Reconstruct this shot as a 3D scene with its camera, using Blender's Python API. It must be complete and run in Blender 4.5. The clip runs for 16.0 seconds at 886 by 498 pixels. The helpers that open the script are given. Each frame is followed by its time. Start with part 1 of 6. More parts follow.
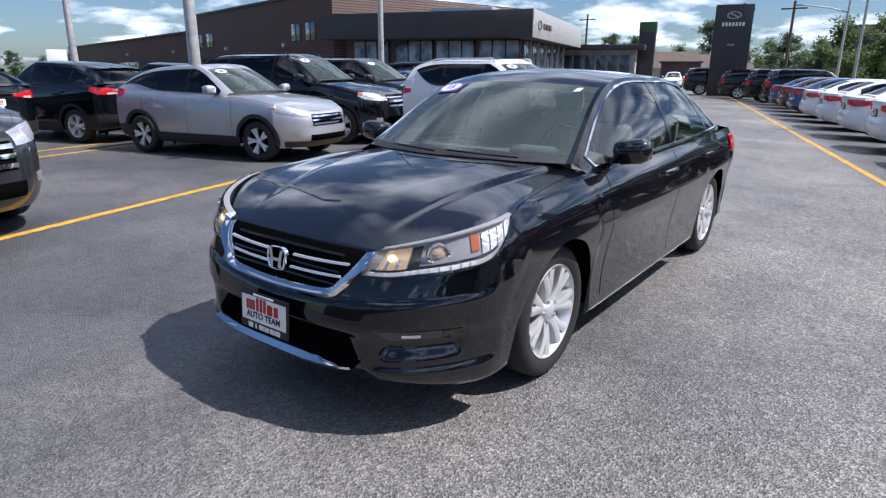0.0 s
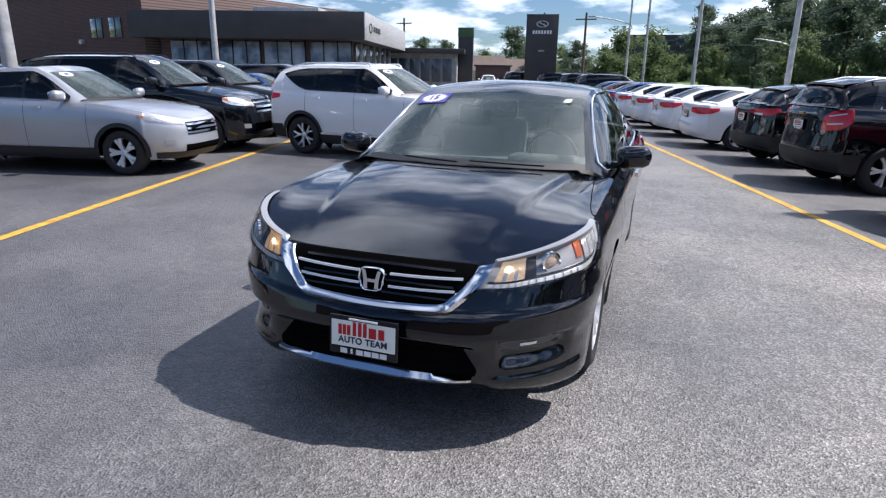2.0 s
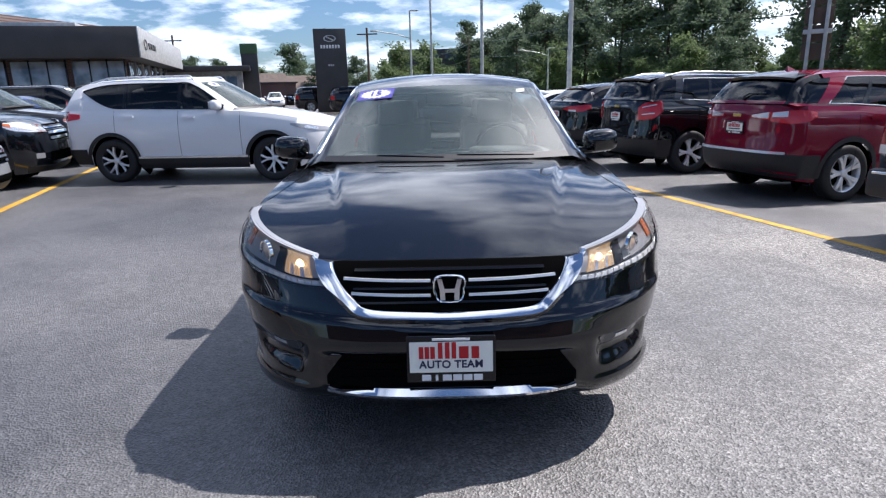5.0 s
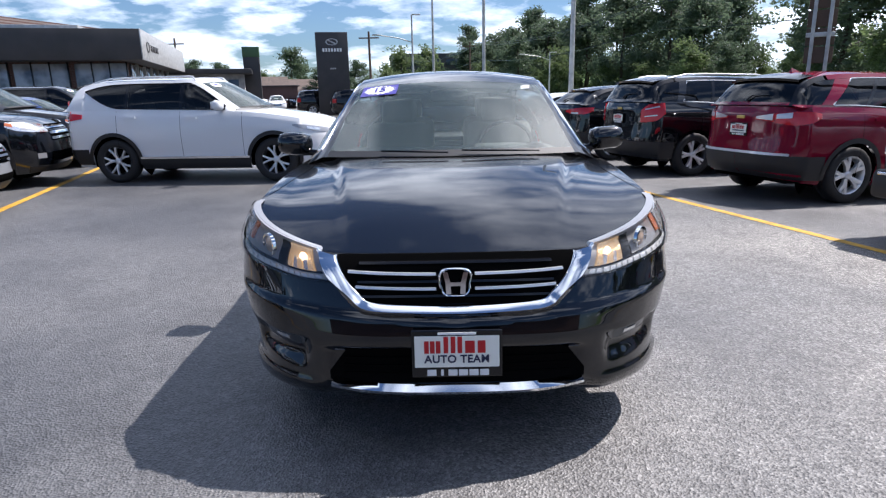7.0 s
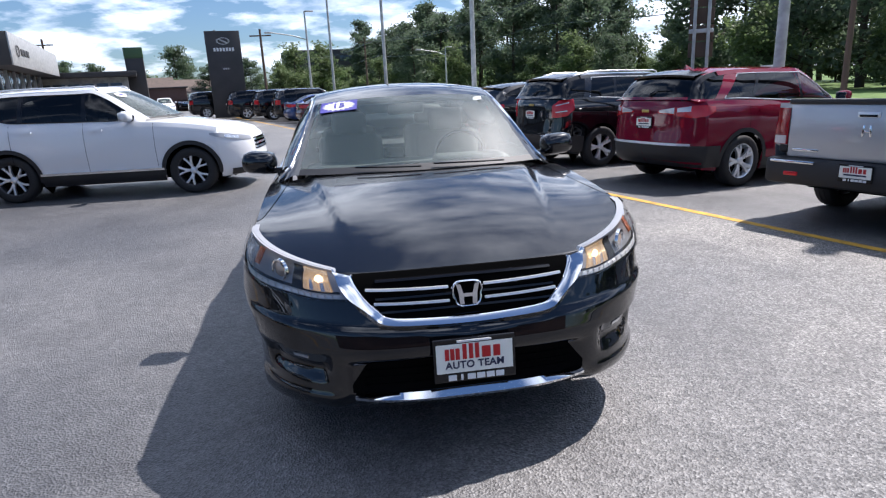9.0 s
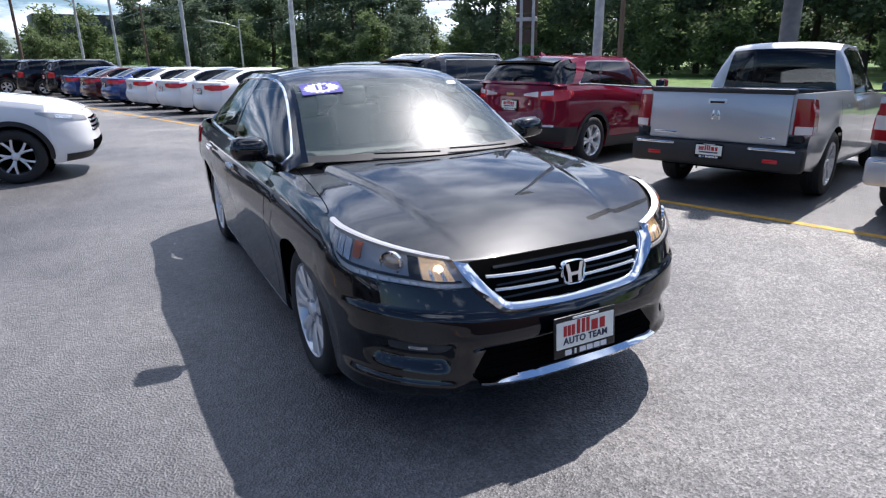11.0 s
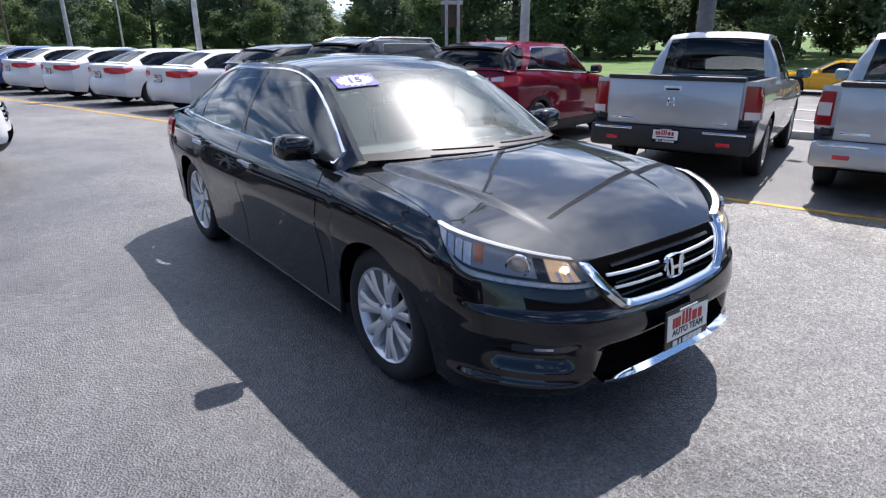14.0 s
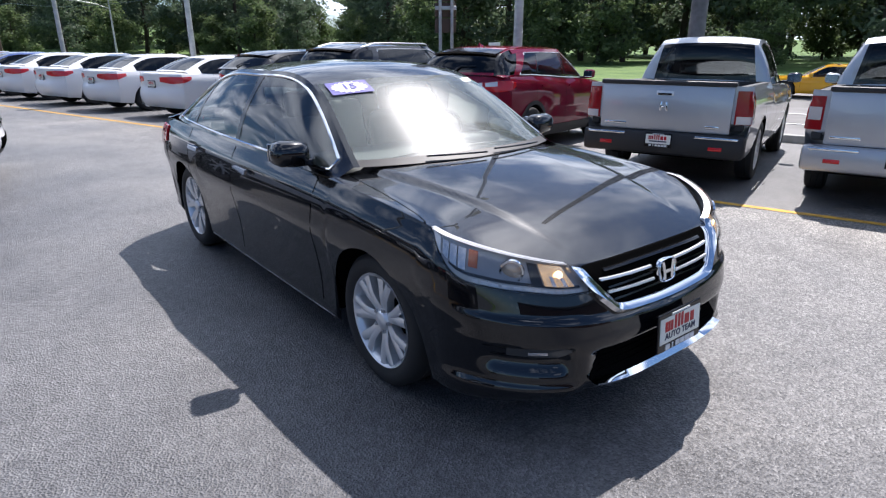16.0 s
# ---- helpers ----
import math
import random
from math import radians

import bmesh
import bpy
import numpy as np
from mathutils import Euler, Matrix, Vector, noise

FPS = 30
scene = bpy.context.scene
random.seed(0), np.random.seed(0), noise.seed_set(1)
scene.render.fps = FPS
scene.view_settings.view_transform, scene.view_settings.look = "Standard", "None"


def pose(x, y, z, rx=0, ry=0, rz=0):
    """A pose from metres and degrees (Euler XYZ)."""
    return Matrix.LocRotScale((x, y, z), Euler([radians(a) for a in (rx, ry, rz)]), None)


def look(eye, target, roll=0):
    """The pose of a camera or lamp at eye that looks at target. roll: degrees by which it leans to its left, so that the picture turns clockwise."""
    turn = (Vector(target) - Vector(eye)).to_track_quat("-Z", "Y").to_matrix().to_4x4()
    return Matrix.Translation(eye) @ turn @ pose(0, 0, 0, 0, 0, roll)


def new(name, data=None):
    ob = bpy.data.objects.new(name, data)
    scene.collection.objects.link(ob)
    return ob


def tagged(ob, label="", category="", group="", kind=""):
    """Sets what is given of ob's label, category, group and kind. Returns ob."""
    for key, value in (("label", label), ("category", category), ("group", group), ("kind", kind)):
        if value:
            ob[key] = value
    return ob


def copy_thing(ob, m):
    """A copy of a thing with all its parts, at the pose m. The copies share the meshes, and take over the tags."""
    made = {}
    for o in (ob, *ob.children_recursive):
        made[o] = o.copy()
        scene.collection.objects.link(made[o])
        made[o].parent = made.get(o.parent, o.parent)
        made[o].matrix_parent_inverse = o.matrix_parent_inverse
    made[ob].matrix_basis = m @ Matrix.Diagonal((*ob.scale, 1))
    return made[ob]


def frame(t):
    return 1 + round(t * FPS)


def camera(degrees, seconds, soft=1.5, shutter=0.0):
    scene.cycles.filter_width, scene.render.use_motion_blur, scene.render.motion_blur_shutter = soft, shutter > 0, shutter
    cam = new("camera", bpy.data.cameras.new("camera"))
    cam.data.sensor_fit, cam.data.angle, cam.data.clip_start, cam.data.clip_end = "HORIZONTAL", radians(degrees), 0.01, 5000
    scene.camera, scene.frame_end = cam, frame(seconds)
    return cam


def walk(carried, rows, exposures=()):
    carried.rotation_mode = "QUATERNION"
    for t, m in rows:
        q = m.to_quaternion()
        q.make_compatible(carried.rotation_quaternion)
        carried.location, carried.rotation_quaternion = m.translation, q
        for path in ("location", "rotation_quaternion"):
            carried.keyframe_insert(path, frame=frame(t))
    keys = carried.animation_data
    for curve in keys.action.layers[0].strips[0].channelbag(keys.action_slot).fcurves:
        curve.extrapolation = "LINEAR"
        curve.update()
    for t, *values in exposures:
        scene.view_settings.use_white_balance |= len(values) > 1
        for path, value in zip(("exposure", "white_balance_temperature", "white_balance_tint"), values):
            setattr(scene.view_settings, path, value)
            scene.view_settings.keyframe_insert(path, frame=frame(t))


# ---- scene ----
cam = camera(72.0, 16.0, 1.25)
PATH = [
    (0, (2.103, -2.552, 1.465), (0.954, -1.015, 0.902), 0.4),
    (0.5, (1.87, -2.652, 1.46), (0.807, -1.056, 0.889), -0.3),
    (1, (1.647, -2.919, 1.484), (0.727, -1.242, 0.9), 0.6),
    (1.5, (1.445, -3.138, 1.521), (0.672, -1.385, 0.948), 1.5),
    (2, (1.123, -3.151, 1.517), (0.472, -1.343, 0.964), 0.9),
    (2.5, (0.805, -3.197, 1.487), (0.324, -1.34, 0.92), 0.6),
    (3, (0.493, -3.238, 1.474), (0.174, -1.348, 0.903), -0.3),
    (3.5, (0.26, -3.159, 1.439), (0.075, -1.253, 0.859), -1.9),
    (4, (0.098, -3.104, 1.421), (0.034, -1.181, 0.878), -2.1),
    (6.5, (-0.01, -3.018, 1.327), (-0.011, -1.081, 0.83), -1.2),
    (7, (-0.006, -3.024, 1.33), (-0.023, -1.087, 0.835), -1.2),
    (7.5, (-0.003, -3.005, 1.323), (-0.019, -1.068, 0.824), -1.1),
    (8, (-0.015, -2.998, 1.343), (-0.012, -1.067, 0.826), -1.4),
    (8.5, (-0.18, -3.114, 1.411), (-0.074, -1.191, 0.874), -2.3),
    (9, (-0.398, -3.139, 1.457), (-0.11, -1.23, 0.936), -2.8),
    (9.5, (-0.656, -3.053, 1.464), (-0.213, -1.181, 0.919), -2.9),
    (10, (-0.937, -2.98, 1.497), (-0.312, -1.163, 0.941), -2.5),
    (10.2, (-1.068, -2.948, 1.496), (-0.386, -1.155, 0.932), -2.2),
    (12.3, (-2.044, -2.494, 1.597), (-0.925, -0.97, 0.945), -0.0),
    (12.5, (-2.083, -2.451, 1.584), (-0.948, -0.94, 0.929), -0.2),
    (13, (-2.129, -2.329, 1.575), (-0.984, -0.827, 0.916), -0.6),
    (13.5, (-2.182, -2.276, 1.589), (-1.037, -0.778, 0.921), -0.4),
    (14, (-2.22, -2.267, 1.597), (-1.068, -0.773, 0.935), -0.2),
    (14.5, (-2.234, -2.267, 1.597), (-1.066, -0.778, 0.951), -0.3),
    (15, (-2.237, -2.275, 1.605), (-1.067, -0.788, 0.961), -0.4),
    (15.5, (-2.225, -2.282, 1.606), (-1.055, -0.797, 0.958), -0.6),
    (16, (-2.231, -2.282, 1.609), (-1.063, -0.795, 0.96), -0.3),
]
walk(cam, [(t, look(eye, target, roll)) for t, eye, target, roll in PATH], [(0, 0.14, 6350, 15), (1, 0.16, 6350, 15), (2.5, 0.26, 6350, 15), (6.5, 0.32, 6350, 15), (16, 0.34, 6350, 15)])

# ---- sky, sun ----
SHADE = Vector((-0.6, -0.33, -1.0))
sun_data = bpy.data.lights.new("sun", "SUN")
sun_data.energy, sun_data.angle, sun_data.color = 5.9, radians(0.55), (1.0, 0.96, 0.91)
sun = new("sun", sun_data)
sun.matrix_world = look((0, 0, 60), Vector((0, 0, 60)) + SHADE)
world = bpy.data.worlds.new("sky")
scene.world = world
world.use_nodes = True
wn, wl = world.node_tree.nodes, world.node_tree.links
sky = wn.new("ShaderNodeTexSky")
sky.sky_type, sky.sun_disc = "NISHITA", False
sky.sun_elevation = math.atan2(1.0, math.hypot(SHADE.x, SHADE.y))
sky.sun_rotation = math.atan2(-SHADE.x, -SHADE.y)
sky.air_density, sky.dust_density, sky.ozone_density = 1.0, 0.7, 1.8
wtc = wn.new("ShaderNodeTexCoord")
wsep = wn.new("ShaderNodeSeparateXYZ")
wl.new(wtc.outputs["Generated"], wsep.inputs[0])
wadd = wn.new("ShaderNodeMath")
wadd.operation, wadd.inputs[1].default_value = "ADD", 0.22
wl.new(wsep.outputs["Z"], wadd.inputs[0])
wdiv = wn.new("ShaderNodeVectorMath")
wdiv.operation = "DIVIDE"
wcmb = wn.new("ShaderNodeCombineXYZ")
for k in range(3):
    wl.new(wadd.outputs[0], wcmb.inputs[k])
wl.new(wtc.outputs["Generated"], wdiv.inputs[0])
wl.new(wcmb.outputs[0], wdiv.inputs[1])
wmap = wn.new("ShaderNodeMapping")
wmap.inputs["Location"].default_value = (0.35, 2.35, 0.0)
wl.new(wdiv.outputs[0], wmap.inputs[0])
wno = wn.new("ShaderNodeTexNoise")
wno.inputs["Scale"].default_value, wno.inputs["Detail"].default_value, wno.inputs["Roughness"].default_value = 2.6, 10.0, 0.54
wl.new(wmap.outputs[0], wno.inputs["Vector"])
wra = wn.new("ShaderNodeValToRGB")
wra.color_ramp.elements[0].position, wra.color_ramp.elements[1].position = 0.52, 0.71
# more cloud overhead and towards the sun's side
wdot = wn.new("ShaderNodeVectorMath")
wdot.operation = "DOT_PRODUCT"
wdot.inputs[1].default_value = (0.04, 0.075, 0.07)
wl.new(wtc.outputs["Generated"], wdot.inputs[0])
wsum = wn.new("ShaderNodeMath")
wsum.operation = "ADD"
wl.new(wno.outputs["Fac"], wsum.inputs[0])
wl.new(wdot.outputs["Value"], wsum.inputs[1])
wl.new(wsum.outputs[0], wra.inputs[0])
wmix = wn.new("ShaderNodeMix")
wmix.data_type = "RGBA"
# cloud tops are white, the thick of them grey
wn2 = wn.new("ShaderNodeTexNoise")
wn2.inputs["Scale"].default_value, wn2.inputs["Detail"].default_value = 4.1, 7.0
wl.new(wmap.outputs[0], wn2.inputs["Vector"])
wr2 = wn.new("ShaderNodeValToRGB")
wr2.color_ramp.elements[0].position, wr2.color_ramp.elements[1].position = 0.34, 0.6
wr2.color_ramp.elements[0].color, wr2.color_ramp.elements[1].color = (0.5, 0.53, 0.58, 1), (1, 1, 1, 1)
wl.new(wn2.outputs["Fac"], wr2.inputs[0])
wbr = wn.new("ShaderNodeVectorMath")
wbr.operation = "MULTIPLY"
wbr.inputs[1].default_value = (21.0, 23.0, 25.6)
wl.new(wr2.outputs["Color"], wbr.inputs[0])
wl.new(wbr.outputs[0], wmix.inputs["B"])
wl.new(wra.outputs["Color"], wmix.inputs["Factor"])
wtint = wn.new("ShaderNodeVectorMath")
wtint.operation = "MULTIPLY"
wtint.inputs[1].default_value = (0.78, 1.0, 1.24)
wl.new(sky.outputs[0], wtint.inputs[0])
wl.new(wtint.outputs[0], wmix.inputs["A"])
wl.new(wmix.outputs["Result"], wn["Background"].inputs["Color"])
wn["Background"].inputs["Strength"].default_value = 0.077


# ---- materials ----
def mat(name, color, rough=0.5, metal=0.0, coat=0.0, spec=0.5):
    m = bpy.data.materials.new(name)
    m.use_nodes = True
    b = m.node_tree.nodes["Principled BSDF"]
    b.inputs["Base Color"].default_value = (*color, 1)
    b.inputs["Roughness"].default_value, b.inputs["Metallic"].default_value = rough, metal
    b.inputs["Coat Weight"].default_value, b.inputs["Coat Roughness"].default_value = coat, 0.03
    b.inputs["Specular IOR Level"].default_value = spec
    return m


def nodes_of(m):
    return m.node_tree.nodes, m.node_tree.links, m.node_tree.nodes["Principled BSDF"]


def noisy(m, scale, dark, light, detail=6.0, lo=0.35, hi=0.65, target="Base Color", generated=False):
    """Lets a noise drive a colour or a value between dark and light."""
    n, l, b = nodes_of(m)
    tc = n.new("ShaderNodeTexCoord")
    no = n.new("ShaderNodeTexNoise")
    no.inputs["Scale"].default_value, no.inputs["Detail"].default_value = scale, detail
    l.new(tc.outputs["Generated" if generated else "Object"], no.inputs["Vector"])
    if target == "Base Color":
        r = n.new("ShaderNodeValToRGB")
        r.color_ramp.elements[0].position, r.color_ramp.elements[1].position = lo, hi
        r.color_ramp.elements[0].color, r.color_ramp.elements[1].color = (*dark, 1), (*light, 1)
        l.new(no.outputs["Fac"], r.inputs[0])
        l.new(r.outputs["Color"], b.inputs[target])
        return r
    r = n.new("ShaderNodeMapRange")
    r.inputs["From Min"].default_value, r.inputs["From Max"].default_value = lo, hi
    r.inputs["To Min"].default_value, r.inputs["To Max"].default_value = dark, light
    l.new(no.outputs["Fac"], r.inputs["Value"])
    l.new(r.outputs["Result"], b.inputs[target])
    return r


def bumpy(m, scale, strength=0.3, distance=0.01, detail=4.0):
    n, l, b = nodes_of(m)
    tc = n.new("ShaderNodeTexCoord")
    no = n.new("ShaderNodeTexNoise")
    no.inputs["Scale"].default_value, no.inputs["Detail"].default_value = scale, detail
    l.new(tc.outputs["Object"], no.inputs["Vector"])
    bu = n.new("ShaderNodeBump")
    bu.inputs["Strength"].default_value, bu.inputs["Distance"].default_value = strength, distance
    l.new(no.outputs["Fac"], bu.inputs["Height"])
    l.new(bu.outputs["Normal"], b.inputs["Normal"])
    return m


def paint(name, color, metal=0.0, rough=0.35, coat_ior=1.55):
    """Clear-coated car paint with a faint orange peel and dust."""
    m = mat(name, color, rough, metal, 1.0, 0.5 if metal else 0.0)
    noisy(m, 7.0, 0.012, 0.035, target="Coat Roughness")
    m.node_tree.nodes["Principled BSDF"].inputs["Coat IOR"].default_value = coat_ior
    return m


def glass(name, tint, rough=0.0, ior=1.55):
    m = bpy.data.materials.new(name)
    m.use_nodes = True
    n, l = m.node_tree.nodes, m.node_tree.links
    n.remove(n["Principled BSDF"])
    tr, gl, fr, mx = (n.new("ShaderNode" + k) for k in ("BsdfTransparent", "BsdfGlossy", "Fresnel", "MixShader"))
    tr.inputs["Color"].default_value = (*tint, 1)
    gl.inputs["Roughness"].default_value = rough
    fr.inputs["IOR"].default_value = ior
    l.new(fr.outputs[0], mx.inputs[0])
    l.new(tr.outputs[0], mx.inputs[1])
    l.new(gl.outputs[0], mx.inputs[2])
    l.new(mx.outputs[0], n["Material Output"].inputs["Surface"])
    return m


M = {}
M["black_paint"] = paint("black_paint", (0.0018, 0.0024, 0.0042), 0.0, 0.3, 1.64)
M["black_paint"].node_tree.nodes["Principled BSDF"].inputs["Specular IOR Level"].default_value = 0.06
M["charcoal_paint"] = paint("charcoal_paint", (0.02, 0.021, 0.024), 0.4)
M["silver_paint"] = paint("silver_paint", (0.47, 0.485, 0.515), 0.6, 0.38)
M["white_paint"] = paint("white_paint", (0.78, 0.79, 0.8))
M["red_paint"] = paint("red_paint", (0.19, 0.007, 0.024), 0.0)
M["maroon_paint"] = paint("maroon_paint", (0.07, 0.008, 0.01), 0.35)
M["blue_paint"] = paint("blue_paint", (0.015, 0.05, 0.19), 0.4)
M["steel_paint"] = paint("steel_paint", (0.2, 0.21, 0.23), 0.7)
M["yellow_paint_car"] = paint("yellow_paint_car", (0.75, 0.38, 0.02))
M["glass_clear"] = glass("glass_clear", (0.62, 0.66, 0.65))
M["glass_side"] = glass("glass_side", (0.7, 0.82, 0.8), 0.0, 2.0)
M["glass_screen"] = glass("glass_screen", (0.74, 0.84, 0.81), 0.015, 1.55)
n, l = M["glass_screen"].node_tree.nodes, M["glass_screen"].node_tree.links
film, glare, add1, add2 = n.new("ShaderNodeBsdfDiffuse"), n.new("ShaderNodeBsdfGlossy"), n.new("ShaderNodeMixShader"), n.new("ShaderNodeMixShader")
film.inputs["Color"].default_value = (0.6, 0.82, 0.74, 1)
glare.inputs["Roughness"].default_value = 0.33
add1.inputs[0].default_value, add2.inputs[0].default_value = 0.05, 0.045
last = n["Material Output"].inputs["Surface"].links[0].from_socket
l.new(last, add1.inputs[1])
l.new(film.outputs[0], add1.inputs[2])
l.new(add1.outputs[0], add2.inputs[1])
l.new(glare.outputs[0], add2.inputs[2])
l.new(add2.outputs[0], n["Material Output"].inputs["Surface"])
M["glass_dark"] = glass("glass_dark", (0.16, 0.18, 0.18))
M["glass_black"] = glass("glass_black", (0.045, 0.05, 0.052))
M["chrome"] = mat("chrome", (0.82, 0.83, 0.85), 0.06, 1.0)
M["alloy"] = mat("alloy", (0.78, 0.79, 0.81), 0.3, 0.6)
M["alloy_dark"] = mat("alloy_dark", (0.06, 0.06, 0.065), 0.35, 0.6)
M["rubber"] = bumpy(mat("rubber", (0.016, 0.016, 0.017), 0.75), 60, 0.25, 0.003)
M["plastic"] = bumpy(mat("plastic", (0.018, 0.018, 0.02), 0.55), 300, 0.1, 0.001)
M["gloss_black"] = mat("gloss_black", (0.006, 0.006, 0.007), 0.15)
M["void"] = mat("void", (0.004, 0.004, 0.004), 0.9, spec=0.0)
M["cloth"] = bumpy(mat("cloth", (0.2, 0.2, 0.19), 0.85), 120, 0.2, 0.002)
M["cloth_grey"] = bumpy(mat("cloth_grey", (0.15, 0.155, 0.145), 0.85), 120, 0.2, 0.002)
M["cloth_dark"] = bumpy(mat("cloth_dark", (0.03, 0.03, 0.032), 0.85), 120, 0.2, 0.002)
M["dash"] = bumpy(mat("dash", (0.07, 0.075, 0.072), 0.7), 200, 0.15, 0.001)
M["lens"] = glass("lens", (0.86, 0.87, 0.88))
M["lens_red"] = mat("lens_red", (0.58, 0.012, 0.018), 0.15, 0, 0.6)
M["lens_deep"] = mat("lens_deep", (0.28, 0.005, 0.01), 0.12, 0, 0.7)
M["amber"] = mat("amber", (0.58, 0.17, 0.07), 0.2, 0.3, 0.6)
M["gold"] = mat("gold", (0.6, 0.42, 0.14), 0.3, 0.9)
M["lens_clear"] = bumpy(mat("lens_clear", (0.72, 0.68, 0.68), 0.15, 0.3, 0.6), 60, 0.3, 0.004)
M["lens_grey"] = mat("lens_grey", (0.09, 0.095, 0.1), 0.12, 0.5)
M["reflector"] = bumpy(mat("reflector", (0.8, 0.8, 0.8), 0.22, 0.8), 45, 0.3, 0.01, 2)
M["lamp_dark"] = mat("lamp_dark", (0.42, 0.42, 0.43), 0.3, 0.5)
M["lamp_black"] = mat("lamp_black", (0.035, 0.035, 0.038), 0.25, 0.3)
M["led"] = mat("led", (0.85, 0.86, 0.88), 0.2, 0.3)
M["warm_lamp"] = mat("warm_lamp", (0.6, 0.48, 0.32), 0.08, 0.7, 0.6)
for i_, v_ in (("Emission Color", (1.0, 0.72, 0.42, 1)), ("Emission Strength", 2.2)):
    M["warm_lamp"].node_tree.nodes["Principled BSDF"].inputs[i_].default_value = v_
# emits faintly itself, in place of the bulb's light on the bowl
M["glow_reflector"] = bumpy(mat("glow_reflector", (0.8, 0.66, 0.46), 0.25, 0.8), 60, 0.4, 0.01, 2)
for i_, v_ in (("Emission Color", (1.0, 0.6, 0.26, 1)), ("Emission Strength", 0.24)):
    M["glow_reflector"].node_tree.nodes["Principled BSDF"].inputs[i_].default_value = v_
# peach base colour carries the lamp's warm reflection
M["projector"] = mat("projector", (0.62, 0.47, 0.36), 0.08, 0.2, 0.8)
M["guide"] = mat("guide", (0.5, 0.52, 0.53), 0.3, 0.0, 0.5)
M["plate_white"] = mat("plate_white", (0.88, 0.88, 0.8), 0.4)
M["ink_red"] = mat("ink_red", (0.5, 0.01, 0.015), 0.4)
M["ink_navy"] = mat("ink_navy", (0.015, 0.02, 0.06), 0.4)
M["white_ink"] = mat("white_ink", (0.8, 0.8, 0.8), 0.5)
M["blue_ink"] = mat("blue_ink", (0.08, 0.07, 0.36), 0.5)

asphalt = mat("asphalt", (0.06, 0.06, 0.062), 0.5, spec=0.6)
n, l, b = nodes_of(asphalt)
tc = n.new("ShaderNodeTexCoord")


def tex(kind, scale, detail=4.0, out="Fac"):
    t = n.new("ShaderNodeTex" + kind)
    t.inputs["Scale"].default_value = scale
    if kind == "Noise":
        t.inputs["Detail"].default_value = detail
    l.new(tc.outputs["Object"], t.inputs["Vector"])
    return t.outputs[out]


def ramp(src, p0, c0, p1, c1):
    r = n.new("ShaderNodeValToRGB")
    r.color_ramp.elements[0].position, r.color_ramp.elements[1].position = p0, p1
    r.color_ramp.elements[0].color, r.color_ramp.elements[1].color = (*c0, 1), (*c1, 1)
    l.new(src, r.inputs[0])
    return r.outputs["Color"]


def blend(mode, fac, a, c):
    x = n.new("ShaderNodeMix")
    x.data_type, x.blend_type = "RGBA", mode
    x.inputs["Factor"].default_value = fac if isinstance(fac, float) else 1.0
    if not isinstance(fac, float):
        l.new(fac, x.inputs["Factor"])
    l.new(a, x.inputs["A"])
    l.new(c, x.inputs["B"])
    return x.outputs["Result"]


patches = ramp(tex("Noise", 0.35, 5), 0.38, (0.085, 0.086, 0.09), 0.68, (0.165, 0.16, 0.154))
grit = ramp(tex("Voronoi", 105, out="Color"), 0.1, (0.3, 0.3, 0.3), 0.92, (1.95, 1.95, 1.92))
pits = ramp(tex("Noise", 62, 3), 0.4, (0.3, 0.3, 0.31), 0.53, (1.14, 1.14, 1.13))
stains = ramp(tex("Noise", 1.7, 7), 0.36, (0.72, 0.72, 0.73), 0.52, (1, 1, 1))
col = blend("MULTIPLY", 0.55, patches, grit)
col = blend("MULTIPLY", 0.8, col, stains)
mottle = ramp(tex("Noise", 14, 8), 0.3, (0.78, 0.78, 0.78), 0.7, (1.22, 1.22, 1.21))
col = blend("MULTIPLY", 0.9, col, mottle)
# tone and grit vary across: darker and smoother left, paler right, dark in bays
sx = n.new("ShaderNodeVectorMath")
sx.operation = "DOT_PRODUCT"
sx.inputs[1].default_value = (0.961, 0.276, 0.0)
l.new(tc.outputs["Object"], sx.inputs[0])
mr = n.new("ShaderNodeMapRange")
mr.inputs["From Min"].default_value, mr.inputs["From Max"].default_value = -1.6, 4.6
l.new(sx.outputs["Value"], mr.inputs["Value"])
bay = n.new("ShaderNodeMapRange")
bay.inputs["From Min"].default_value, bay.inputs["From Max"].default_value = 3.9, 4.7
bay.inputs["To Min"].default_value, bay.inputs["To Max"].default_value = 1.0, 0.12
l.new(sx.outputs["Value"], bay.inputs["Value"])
gritty = n.new("ShaderNodeMath")
gritty.operation = "MULTIPLY"
l.new(mr.outputs["Result"], gritty.inputs[0])
l.new(bay.outputs["Result"], gritty.inputs[1])
col = blend("MULTIPLY", gritty.outputs[0], col, blend("MULTIPLY", 0.85, pits, grit))
spots_ = ramp(tex("Noise", 0.85, 6), 0.56, (1, 1, 1), 0.66, (0.66, 0.66, 0.67))
col = blend("MULTIPLY", mr.outputs["Result"], col, spots_)
specks = ramp(tex("Voronoi", 21, out="Distance"), 0.035, (1.9, 1.9, 1.85), 0.05, (1, 1, 1))
col = blend("MULTIPLY", 0.6, col, specks)
side_tone = ramp(gritty.outputs[0], 0.0, (0.78, 0.79, 0.83), 1.0, (1.62, 1.56, 1.49))
col = blend("MULTIPLY", 1.0, col, side_tone)
l.new(col, b.inputs["Base Color"])
bu = n.new("ShaderNodeBump")
